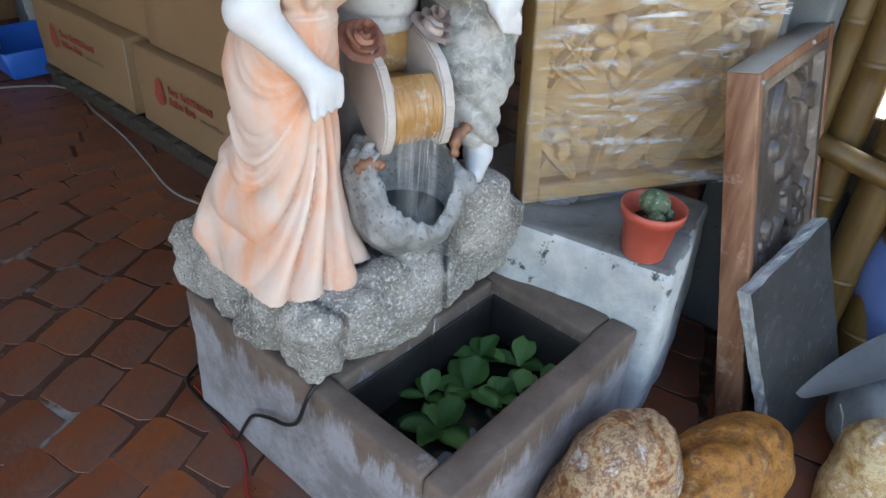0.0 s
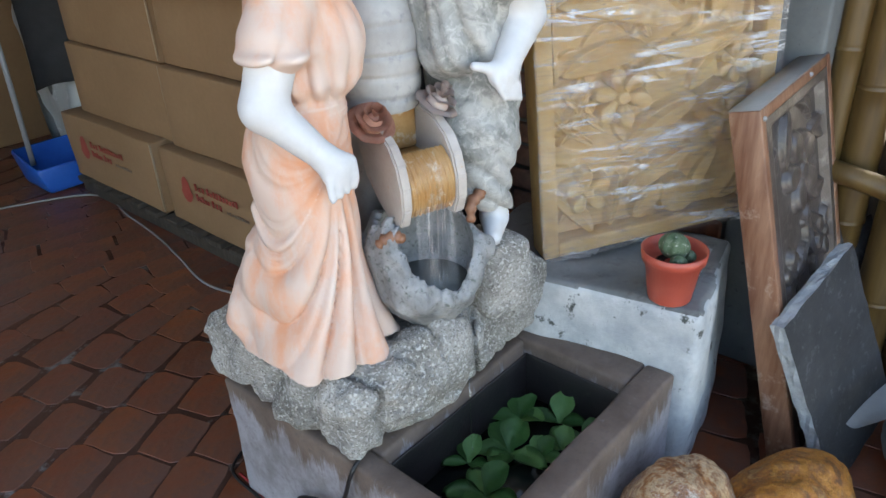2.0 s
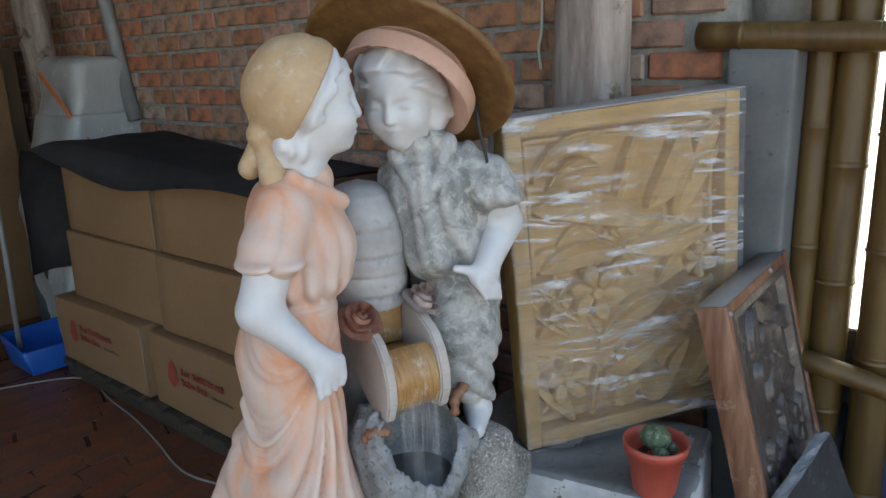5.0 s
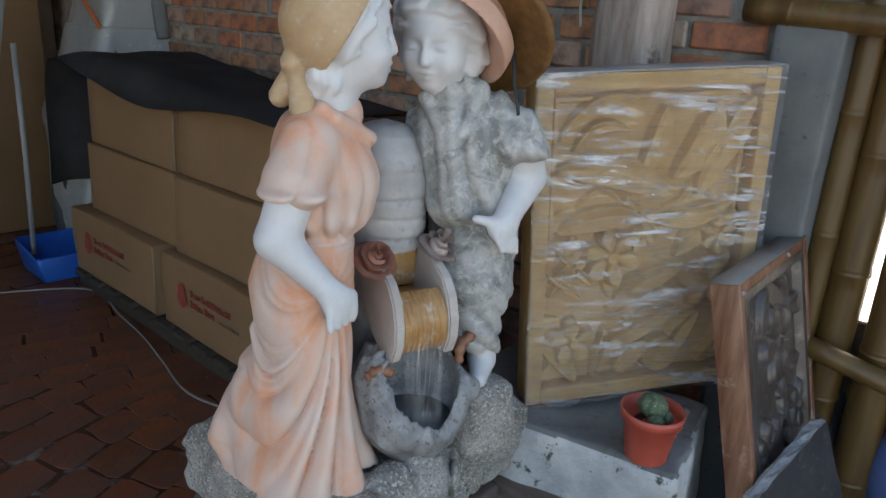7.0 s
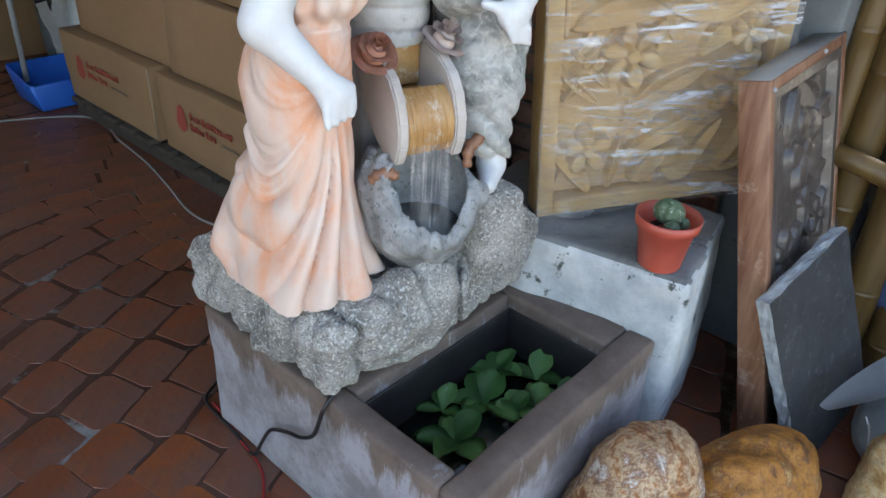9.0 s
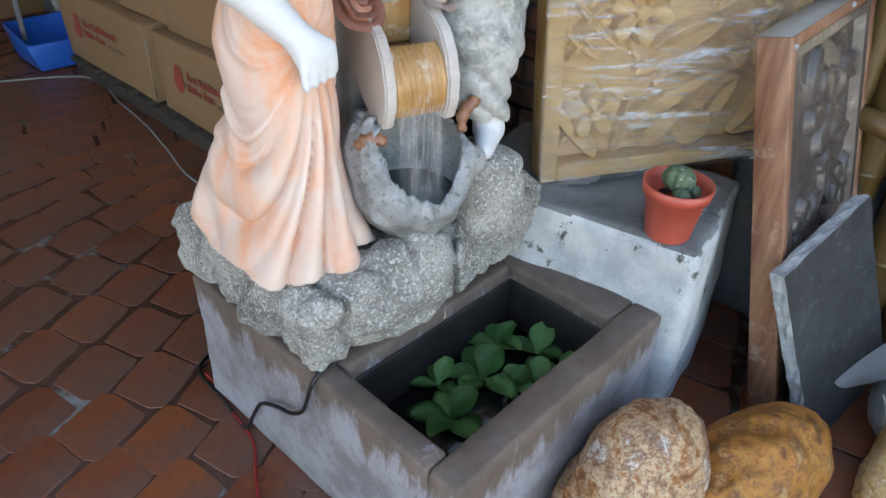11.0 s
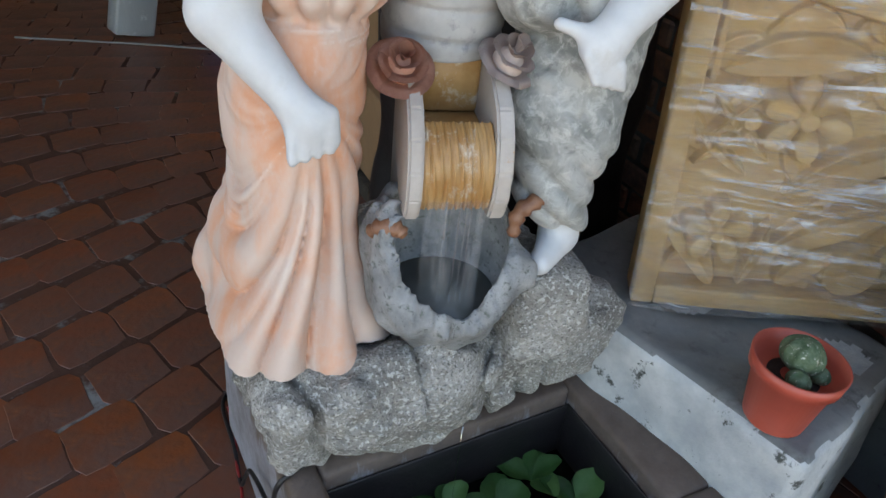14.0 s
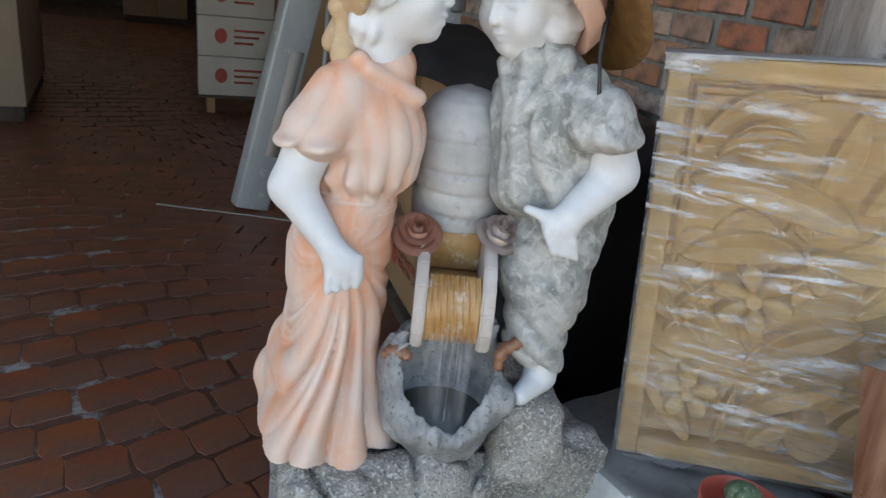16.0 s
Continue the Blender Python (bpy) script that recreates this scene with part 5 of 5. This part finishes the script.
screen = thing("bamboo_screen", (0.68, -0.8, 0), "screen of brown weathered upright bamboo canes", "bamboo screen", kind="structure")
ys = [-0.338, -0.408, -0.500, -0.592, -0.70, -0.785, -0.87, -0.955, -1.04, -1.125, -1.21, -1.30, -1.39, -1.48]
for k, y in enumerate(ys):
    bamboo("cane", (0.695 + 0.01 * (k % 2), y + 0.008 * math.sin(k * 2), 0), (0.695 + 0.01 * (k % 2), y, 2.4), (0.030, 0.040, 0.044)[min(k, 2)], k, screen)
# Extra canes and a low board, added to block the glow between canes
for k in range(12):
    bamboo("back_cane", (0.785, -0.56 - 0.088 * k, 0), (0.785, -0.56 - 0.088 * k, 2.4), 0.044, 70 + k, screen)
part("kick_board", box(0.755, 0.775, -1.6, -0.315, 0, 0.60, 0.004), M_DARKWOOD, screen)
bamboo("rail", (0.615, -0.10, 1.275), (0.615, -1.5, 1.20), 0.030, 55, screen)
bamboo("rail", (0.625, -0.36, 0.560), (0.625, -1.5, 0.36), 0.024, 56, screen)
for k, z in enumerate((1.245, 1.25)):
    part("tie", tube(smooth_line([(0.58, -0.26 - 0.2 * k, z + 0.02), (0.60, -0.262 - 0.2 * k, z + 0.045), (0.65, -0.27 - 0.2 * k, z + 0.02), (0.655, -0.29 - 0.2 * k, z - 0.06), (0.64, -0.30 - 0.2 * k, z - 0.14)], 6), 0.0012, 5), M_LEAF, screen)
# Emissive slab added in place of the daylight outside
tagged(part("outside_glow", box(1.5, 1.51, -2.2, 0.0, 0.0, 2.6), M_OUTSIDE), "glowing slab standing in for daylight behind the bamboo", "backdrop", kind="structure")
bm = slabbed(0.60, 0.74, -0.312, -0.170, 0, 1.245, 0.003)
tagged(part("pillar", bm, M_PILLAR), "grey bare concrete pillar", "pillar", kind="structure")
bm = bmesh.new()
pts = [(0.505 + 0.01 * math.sin(z * 3), 0.105, z) for z in np.linspace(0, 2.6, 60)]
tube(pts, [0.088 + 0.006 * noise.noise(Vector((0, 0, p[2] * 4))) for p in pts], 40, bm)
for v in bm.verts:
    o = noise.noise_vector(Vector((v.co.x * 25, v.co.y * 25, v.co.z * 4))) * 0.008
    v.co += Vector((o.x, o.y, 0))
tagged(part("log_post", bm, M_LOG), "weathered peeling grey log post by the brick wall", "post")

# ---- cartons on a pallet ----
def carton(label, printed, mat=None):
    """0.70 long (y), 0.42 deep (x), 0.275 high, front at x = 0."""
    e = thing("carton", (0, 0, 0), label, "carton", "stacked cartons")
    bm = box(0, 0.42, -0.35, 0.35, 0, 0.274, 0.006)
    bmesh.ops.subdivide_edges(bm, edges=[q for q in bm.edges if q.calc_length() > 0.2], cuts=6, use_grid_fill=True)
    for v in bm.verts:
        o = noise.noise_vector(v.co * 5 + Vector((len(label), 0, 0)))
        v.co += Vector((o.x * 0.006, o.y * 0.006, o.z * 0.004 if v.co.z > 0.1 else 0))
    e_box = part("box", bm, mat or M_CARTON, e)
    part("tape", box(0.18, 0.24, -0.36, 0.36, 0.275, 0.2785, 0.0005), M_TAPE, e_box, "glossy packing tape")
    part("flap_seam", box(-0.0045, -0.001, -0.352, -0.343, 0.01, 0.268), M_TAPE, e_box)
    if printed:
        bm = bmesh.new()
        ring = [bm.verts.new((-0.0078, 0.195 + 0.036 * math.cos(a) * (1 if math.sin(a) < 0 else 0.75), 0.150 + 0.048 * math.sin(a))) for a in [2 * math.pi * k / 28 for k in range(28)]]
        bm.faces.new(ring)
        part("print_mark", bm, M_RED, e_box, "red round printed mark")
        bm = bmesh.new()
        for r_, y0, y1, z in ((0, 0.14, 0.075, 0.172), (0, 0.065, -0.12, 0.172), (1, 0.14, 0.055, 0.134), (1, 0.045, -0.02, 0.134)):
            n_ = max(2, int(abs(y0 - y1) / 0.017))
            for k in range(n_):
                y = y0 + (y1 - y0) * (k + 0.5) / n_
                hh_ = 0.020 if k == 0 else random.choice((0.012, 0.015, 0.018))
                box(-0.0080, -0.0072, y - 0.0068, y + 0.0068, z - 0.010, z - 0.010 + 1.25 * hh_, bm=bm)
        part("red_printing", bm, M_RED, e_box, "rows of red printing")
        bm = bmesh.new()
        for k in range(9):
            y = -0.05 - 0.014 * k
            box(-0.0080, -0.0072, y - 0.0045, y + 0.0045, 0.122, 0.122 + random.choice((0.009, 0.012)), bm=bm)
        part("grey_printing", bm, M_GREYPRINT, e_box, "faint grey printing")
    return e


printed = carton("brown cardboard carton with red printing, taped, on a pallet", True)
plain = carton("plain brown cardboard carton, dusty and slightly dented", False)
for row, (z, off, src, ycols) in enumerate(((0.082, 0.098, printed, (2.030, 1.297)), (0.360, 0.142, plain, (1.940, 1.232)), (0.640, 0.158, plain, (1.925, 1.215)))):
    for col, y in enumerate(ycols):
        mtx = pose(off + 0.008 * ((row + col) % 2), y, z - 0.004 * (row == 0) * col, 0, 0, (0.6, -0.8, 0.4)[(row * 2 + col) % 3])
        if row == 0 and col == 0 or row == 1 and col == 0:
            src.matrix_basis = mtx
        else:
            copy_thing(src, mtx)
pallet = thing("pallet", (0.3, 1.33, 0), "dark wooden pallet under the cartons", "pallet")
for x in (0.10, 0.28, 0.46):
    part("bearer", box(x, x + 0.06, 0.90, 2.38, 0.0, 0.052, 0.004), M_DARKWOOD, pallet)
for k in range(11):
    y = 0.90 + k * 0.139
    part("slat", box(0.085, 0.535, y, y + 0.09, 0.0525, 0.074, 0.003), M_DARKWOOD, pallet)

# dark foam sheet over the stack, falling over its far end
prof = smooth_line([(0, 0.84, 0.93), (0, 1.2, 0.94), (0, 1.6, 0.955), (0, 1.95, 0.985), (0, 2.18, 1.0), (0, 2.32, 0.95), (0, 2.40, 0.82), (0, 2.42, 0.62), (0, 2.46, 0.44)], 7)
bm = bmesh.new()
rows = []
for i, p in enumerate(prof):
    row = []
    for j in range(25):
        t = j / 24
        front = 0.065 + 0.03 * math.sin(p.y * 5.0)
        x = front + (0.555 - front) * t
        sag = 0.085 * max(0, 1 - t / 0.16) ** 1.5 * (0.6 + 0.5 * math.sin(p.y * 4.2 + 0.8)) if p.y < 2.3 else 0
        row.append(bm.verts.new((x, p.y + 0.02 * math.sin(j * 0.5) * (p.z < 0.9), p.z - sag + 0.012 * noise.noise(Vector((x * 6, p.y * 5, 2))))))
    rows.append(row)
for r0, r1 in zip(rows, rows[1:]):
    for j in range(24):
        bm.faces.new((r0[j], r0[j + 1], r1[j + 1], r1[j]))
bmesh.ops.solidify(bm, geom=bm.faces[:], thickness=0.010)
tagged(part("foam_sheet", bm, M_FOAM), "dark grey foam sheet draped over the cartons", "foam sheet")

# wrapped package, old post, stick, board beyond the stack
(X, Y, Z), lo, h = grid((0.20, 2.42, 0.0), (0.98, 3.0, 1.42), 0.016)
d = rbox((X, Y, Z), (0.52, 2.72, 0.66), (0.14 + 0.16 * np.clip((1.15 - Z) / 0.5, 0, 1), 0.2, 0.66), 0.05) - 0.016 * hum(X, Y, Z, 121, 14) - 0.006 * hum(X, Y, Z, 122, 40)
pk = thing("wrapped_package", (0.52, 2.72, 0.0), "tall package in crumpled milky plastic film", "package")
nets("package_top", [np.maximum(d, 1.06 - Z)], lo, h, [M_WRAPPED], pk)
nets("loose_film", [np.maximum(np.maximum(d - 0.012, 0.02 - Z), Z - 1.075)], lo, h, [M_WRAPPED], pk, "crumpled loose film")
bm = tube([(0.46 + 0.02 * math.sin(z * 2), 3.05, z) for z in np.linspace(0, 2.6, 40)], 0.075, 24)
for v in bm.verts:
    o = noise.noise_vector(v.co * 9) * 0.02
    v.co += Vector((o.x, o.y, 0))
tagged(part("old_post", bm, M_LOG), "old peeling wooden post with flaking bark", "post")
tagged(part("orange_stick", tube([(0.28, 2.62, 1.26), (0.50, 2.44, 0.72)], 0.009, 8), M_ORANGE), "thin orange stick leaning on the stack", "stick")
tagged(part("tan_board", box(-0.12, 0.385, 3.30, 3.345, 0.0, 1.52, 0.006), M_CARTON), "tall brown cardboard sheet leaning upright", "cardboard")
broom = thing("dustpan", (0.07, 2.55, 0), "blue plastic long-handled dustpan standing on the floor", "dustpan")
bm = box(-0.02, 0.26, 2.44, 2.70, 0.005, 0.125, 0.015)
bmesh.ops.delete(bm, geom=[f for f in bm.faces if f.normal.z > 0.9 and f.calc_center_median().z > 0.11], context="FACES")
for v in bm.verts:
    if v.co.z > 0.08:
        v.co.x += 0.02 if v.co.x > 0.1 else -0.025
        v.co.z += 0.04 if v.co.y > 2.6 else 0
bmesh.ops.solidify(bm, geom=bm.faces[:], thickness=0.004)
part("pan", bm, M_BLUE, broom)
part("pole", tube([(0.0, 2.60, 0.10), (0.015, 2.60, 0.55), (0.022, 2.605, 1.0)], 0.011, 10), M_METAL, broom, "thin grey pole")
tagged(part("floor_cord", tube(smooth_line([(-0.75, 2.70, 0.006), (-0.18, 2.46, 0.006), (0.10, 2.27, 0.006), (0.075, 1.95, 0.006), (0.05, 1.70, 0.006), (0.01, 1.48, 0.006), (-0.035, 1.22, 0.006), (0.03, 0.95, 0.006), (0.06, 0.6, 0.006)], 8), 0.0045, 8), M_CORD_G), "grey cord lying on the tiled floor", "cord")
# long wrapped board standing on its end, with cartons far behind
BOARD = basis((-0.400, 2.62, 0.03), (1.0, 0.25, -0.24), (0.235, 0.05, 1.0))
bd = thing("wrapped_board", (-0.36, 2.62, 0.0), "long board wrapped in milky film standing on end", "board")
part("board", box(0, 0.17, 0.0, 1.75, -0.05, 0.05, 0.012, BOARD), M_WRAPPED, bd)
part("paper_label", box(0.08, 0.146, 0.28, 0.80, 0.0505, 0.052, 0.0, BOARD), M_PALE, bd, "pale paper strip")
for x, y, z in ((-0.50, 4.90, 0.14), (-0.50, 4.90, 0.432), (-0.50, 4.90, 0.724)):
    e = thing("far_carton", (x, y, z), "pale cardboard carton with red printing, stacked", "carton", "far cartons")
    part("box", box(x, x + 0.55, y, y + 0.45, z, z + 0.288, 0.006), M_PALE, e)
    bm = bmesh.new()
    bm.faces.new([bm.verts.new((x + 0.165 + 0.045 * math.cos(a), y - 0.002, z + 0.15 + 0.055 * math.sin(a))) for a in [2 * math.pi * k / 20 for k in range(20)]])
    part("print_mark", bm, M_RED, e)
    bm = bmesh.new()
    for k in range(3):
        box(x + 0.26, x + 0.48 - 0.04 * k, y - 0.003, y - 0.001, z + 0.185 - 0.045 * k, z + 0.202 - 0.045 * k, bm=bm)
    part("red_printing", bm, M_RED, e)
st = thing("carton_stand", (-0.3, 5.1, 0), "low wooden stand under the far cartons", "stand")
for x in (-0.44, 0.0):
    part("bearer", box(x, x + 0.06, 4.92, 5.34, 0, 0.115, 0.004), M_CARTON, st)
part("deck", box(-0.5, 0.06, 4.91, 5.35, 0.1155, 0.138, 0.003), M_DARKWOOD, st)
for k, (x, y, w, dd, hh, a) in enumerate(((-2.66, 4.3, 1.1, 1.5, 1.9, 4), (-3.2, 6.4, 1.2, 1.6, 2.0, 3), (-1.4, 11.2, 0.9, 0.6, 0.9, 0), (-0.3, 10.5, 1.0, 0.7, 1.6, 0), (0.15, 3.7, 0.45, 0.8, 1.3, 0))):
    bm = box(0, w, 0, dd, 0.10, 0.10 + hh, 0.01)
    bmesh.ops.transform(bm, matrix=pose(x, y, 0, 0, 0, a), verts=bm.verts)
    e = thing("large_carton", (x, y, 0), "large brown cardboard crate in the dim shed", "carton", "far large cartons")
    part("box", bm, M_CRATE, e)
    bm = box(0.02, w - 0.02, 0.02, dd - 0.02, 0.0, 0.0995, 0.004)
    bmesh.ops.transform(bm, matrix=pose(x, y, 0, 0, 0, a), verts=bm.verts)
    part("pallet_base", bm, M_DARKWOOD, e)
    bm = box(w * 0.45, w * 0.45 + 0.07, -0.003, dd + 0.003, 0.101, 0.103 + hh, 0.0)
    bmesh.ops.transform(bm, matrix=pose(x, y, 0, 0, 0, a), verts=bm.verts)
    part("tape", bm, M_TAPE, e)
# grey pipe and a thin hanging string on the brick wall
tagged(part("wall_pipe", tube([(0.61, 2.744, 2.131), (0.61, 2.616, 1.583), (0.61, 2.488, 1.035)], 0.030, 14), M_GREYPIPE), "grey plastic pipe fixed on the brick wall", "pipe")
tagged(part("string", tube(smooth_line([(0.625, 0.32, 1.582), (0.625, 0.32, 1.332), (0.625, 0.33, 1.269), (0.625, 0.323, 1.211)], 6), 0.004, 6), M_PALEGREEN), "pale thin string hanging on the brick wall", "string")
# black bag behind the sculpture, enlarged to fill the black area there
(X, Y, Z), lo, h = grid((-0.10, 0.36, 0.0), (0.60, 0.90, 1.02), 0.013)
d = rbox((X, Y, Z), (0.24, 0.62, 0.47), (0.27, 0.18, 0.46), 0.09) - 0.014 * hum(X, Y, Z, 131, 16)
tagged(nets("black_bag", [np.maximum(d, 0.012 - Z)], lo, h, [M_BLACK], None), "large black rubbish bag behind the sculpture", "bag")

# ---- the shed ----
# Unseen ground outside, made pale to bounce sunlight onto the set
tagged(part("ground", box(-60, 60, -60, 60, -0.30, -0.012), M_BOUNCE), "unseen pale ground bouncing sunlight into the shed", "ground", kind="structure")
wall = thing("wall_east", (0.70, 2.0, 0), "old red brick wall with grey mortar", "wall", kind="structure")
# Plain box continuing the wall, added to block the glow above the pillar
part("pier", box(0.757, 0.85, -0.330, -0.1655, -0.01, 2.9), M_MORTAR, wall, "plain grey wall infill blocking the glow")
part("mortar", box(0.652, 0.85, -0.165, 14.0, -0.01, 2.9), M_MORTAR, wall)
tagged(part("wall_north", box(-4, 0.65, 13.8, 14.0, -0.01, 2.9), M_PLASTER), "dim plastered back wall", "wall", kind="structure")
# Unseen wall, its start at y 1.2 set to limit light from the west
tagged(part("wall_west", box(-3.2, -3.0, 1.2, 14.0, -0.01, 2.9), M_PLASTER), "unseen plastered side wall limiting daylight from the west", "wall", kind="structure")
# Unseen roof in two pieces; its south edge at -0.70 sets where daylight falls
tagged(part("ceiling", box(-4.3, 1.1, 2.6, 14.2, 2.9, 2.98), M_ROOF), "unseen sheet roof keeping the far shed dark", "ceiling", kind="structure")

tagged(part("ceiling", box(-3.0, 1.1, -0.70, 2.595, 2.9, 2.98), M_ROOF), "unseen sheet roof shaping daylight at the open side", "ceiling", kind="structure")

# ---- small pieces of the setting: bricks and tiles ----
bb = box(-0.0125, 0.0, -0.0885, 0.0885, -0.0325, 0.0325, 0.006, seg=1)
for v in bb.verts:
    v.co += noise.noise_vector(v.co * 30) * 0.003
brick_me = bpy.data.meshes.new("brick")
bb.to_mesh(brick_me)
bb.free()
brick_me.materials.append(M_BRICK)
rest_v, rest_f = [], []
base_v = [v.co.copy() for v in brick_me.vertices]
base_f = [tuple(p.vertices) for p in brick_me.polygons]
rs = random.Random(12)
made = 0
for r in range(39):
    for k in range(76):
        y, z = -0.06 + 0.187 * (k + 0.5 * (r % 2)), 0.035 + 0.0735 * r
        o = Vector((0.652 + rs.uniform(-0.004, 0.003), y + rs.uniform(-0.003, 0.003), z + rs.uniform(-0.002, 0.002)))
        if 0.0 < y < 3.0 and 0.86 < z < 2.0 and made < 300:
            b = new("brick", brick_me)
            b.location = o
            b.rotation_euler = (rs.uniform(-0.02, 0.02), 0, rs.uniform(-0.03, 0.03))
            b.scale = (1, rs.uniform(0.90, 1.04), rs.uniform(0.92, 1.04))
            b.parent = wall
            b.matrix_parent_inverse = Matrix.Translation(-wall.location)
            made += 1
        elif y < 13.7:
            s = len(rest_v)
            rest_v += [v + o for v in base_v]
            rest_f += [tuple(i + s for i in f) for f in base_f]
me = bpy.data.meshes.new("far_bricks")
me.from_pydata(rest_v, [], rest_f)
tagged(mesh_ob("far_bricks", me, M_BRICK, wall), "weathered red bricks in mortar", kind="stuff")

floor = thing("floor", (0, 0, 0), "worn red terracotta tile floor with grey joints", "floor", kind="structure")
part("joint_bed", box(-6.0, 0.65, -3.0, 13.8, -0.0115, -0.0020), M_GROUT, floor)
TW, TD = 0.142, 0.132
tiles = []
for n_ in range(6):
    bm = bmesh.new()
    rs = random.Random(200 + n_)
    vs = []
    for (x0, y0), (x1, y1) in (((-1, -1), (1, -1)), ((1, -1), (1, 1)), ((1, 1), (-1, 1)), ((-1, 1), (-1, -1))):
        for k in range(4):
            s = k / 4 + 0.06
            b = 1.012 - 0.026 * rs.random() - (0.02 if k == 0 else 0)
            x_, y_ = (x0 + (x1 - x0) * s) * b, (y0 + (y1 - y0) * s) * b
            vs.append(((x_ + 0.05 * math.sin(2.6 * y_)) * TW / 2, (y_ + 0.06 * math.sin(2.8 * x_)) * TD / 2))
    lo_, hi_ = [bm.verts.new((x, y, -0.0045)) for x, y in vs], [bm.verts.new((x, y, -0.0008)) for x, y in vs]
    top = [bm.verts.new((x * 0.988, y * 0.988, 0.0003)) for x, y in vs]
    for l0, l1 in ((lo_, hi_), (hi_, top)):
        for k in range(16):
            bm.faces.new((l0[k], l0[(k + 1) % 16], l1[(k + 1) % 16], l1[k]))
    bm.faces.new(top)
    me = bpy.data.meshes.new("tile")
    bm.to_mesh(me)
    bm.free()
    me.materials.append(M_TILE)
    tiles.append(me)
shapes = [([v.co.copy() for v in me.vertices], [tuple(p.vertices) for p in me.polygons]) for me in tiles]
TURN_M = Matrix.Rotation(radians(4), 4, "Z")


def wander(x, y):
    """Shift of a row of tiles and its slope at a place."""
    a, b = 2.6 * x + 1.9 * y - 0.3, 1.1 * x - 1.7 * y + 1.0
    return 0.115 * math.sin(a) + 0.06 * math.sin(b), 0.115 * 2.6 * math.cos(a) + 0.06 * 1.1 * math.cos(b)


rest_v, rest_f, made = [], [], 0
rs = random.Random(31)
for r in range(-14, 92):
    for k in range(-44, 26):
        p = TURN_M @ Vector((k * TW + (TW / 2 if r % 2 else 0) + rs.uniform(-0.008, 0.008) + 0.012 * math.sin(r * 0.9), r * TD + rs.uniform(-0.004, 0.004) + 0.02 * math.sin(k * 0.55), 0))
        if not (-4.6 < p.x < 0.66 and -2.2 < p.y < 11.5):
            rs.random()
            continue
        kind_ = rs.randrange(6)
        off, slope = wander(p.x, p.y)
        p.y += off
        mt = TURN_M @ Matrix.Rotation(math.atan(slope) + rs.uniform(-0.04, 0.04), 4, "Z")
        mt.translation = p + Vector((0, 0, rs.uniform(-0.001, 0.0)))
        if -1.5 < p.x < 0.12 and 0.1 < p.y < 3.2 and not (-0.44 < p.x and p.y < 0.4) and made < 300:
            o = new("tile", tiles[kind_])
            o.parent = floor
            o.matrix_basis = mt
            made += 1
        else:
            s = len(rest_v)
            rest_v += [tuple(mt @ v) for v in shapes[kind_][0]]
            rest_f += [tuple(i + s for i in f) for f in shapes[kind_][1]]
me = bpy.data.meshes.new("far_tiles")
me.from_pydata(rest_v, [], rest_f)
tagged(mesh_ob("far_tiles", me, M_TILE, floor), "worn red terracotta tiles", kind="stuff")
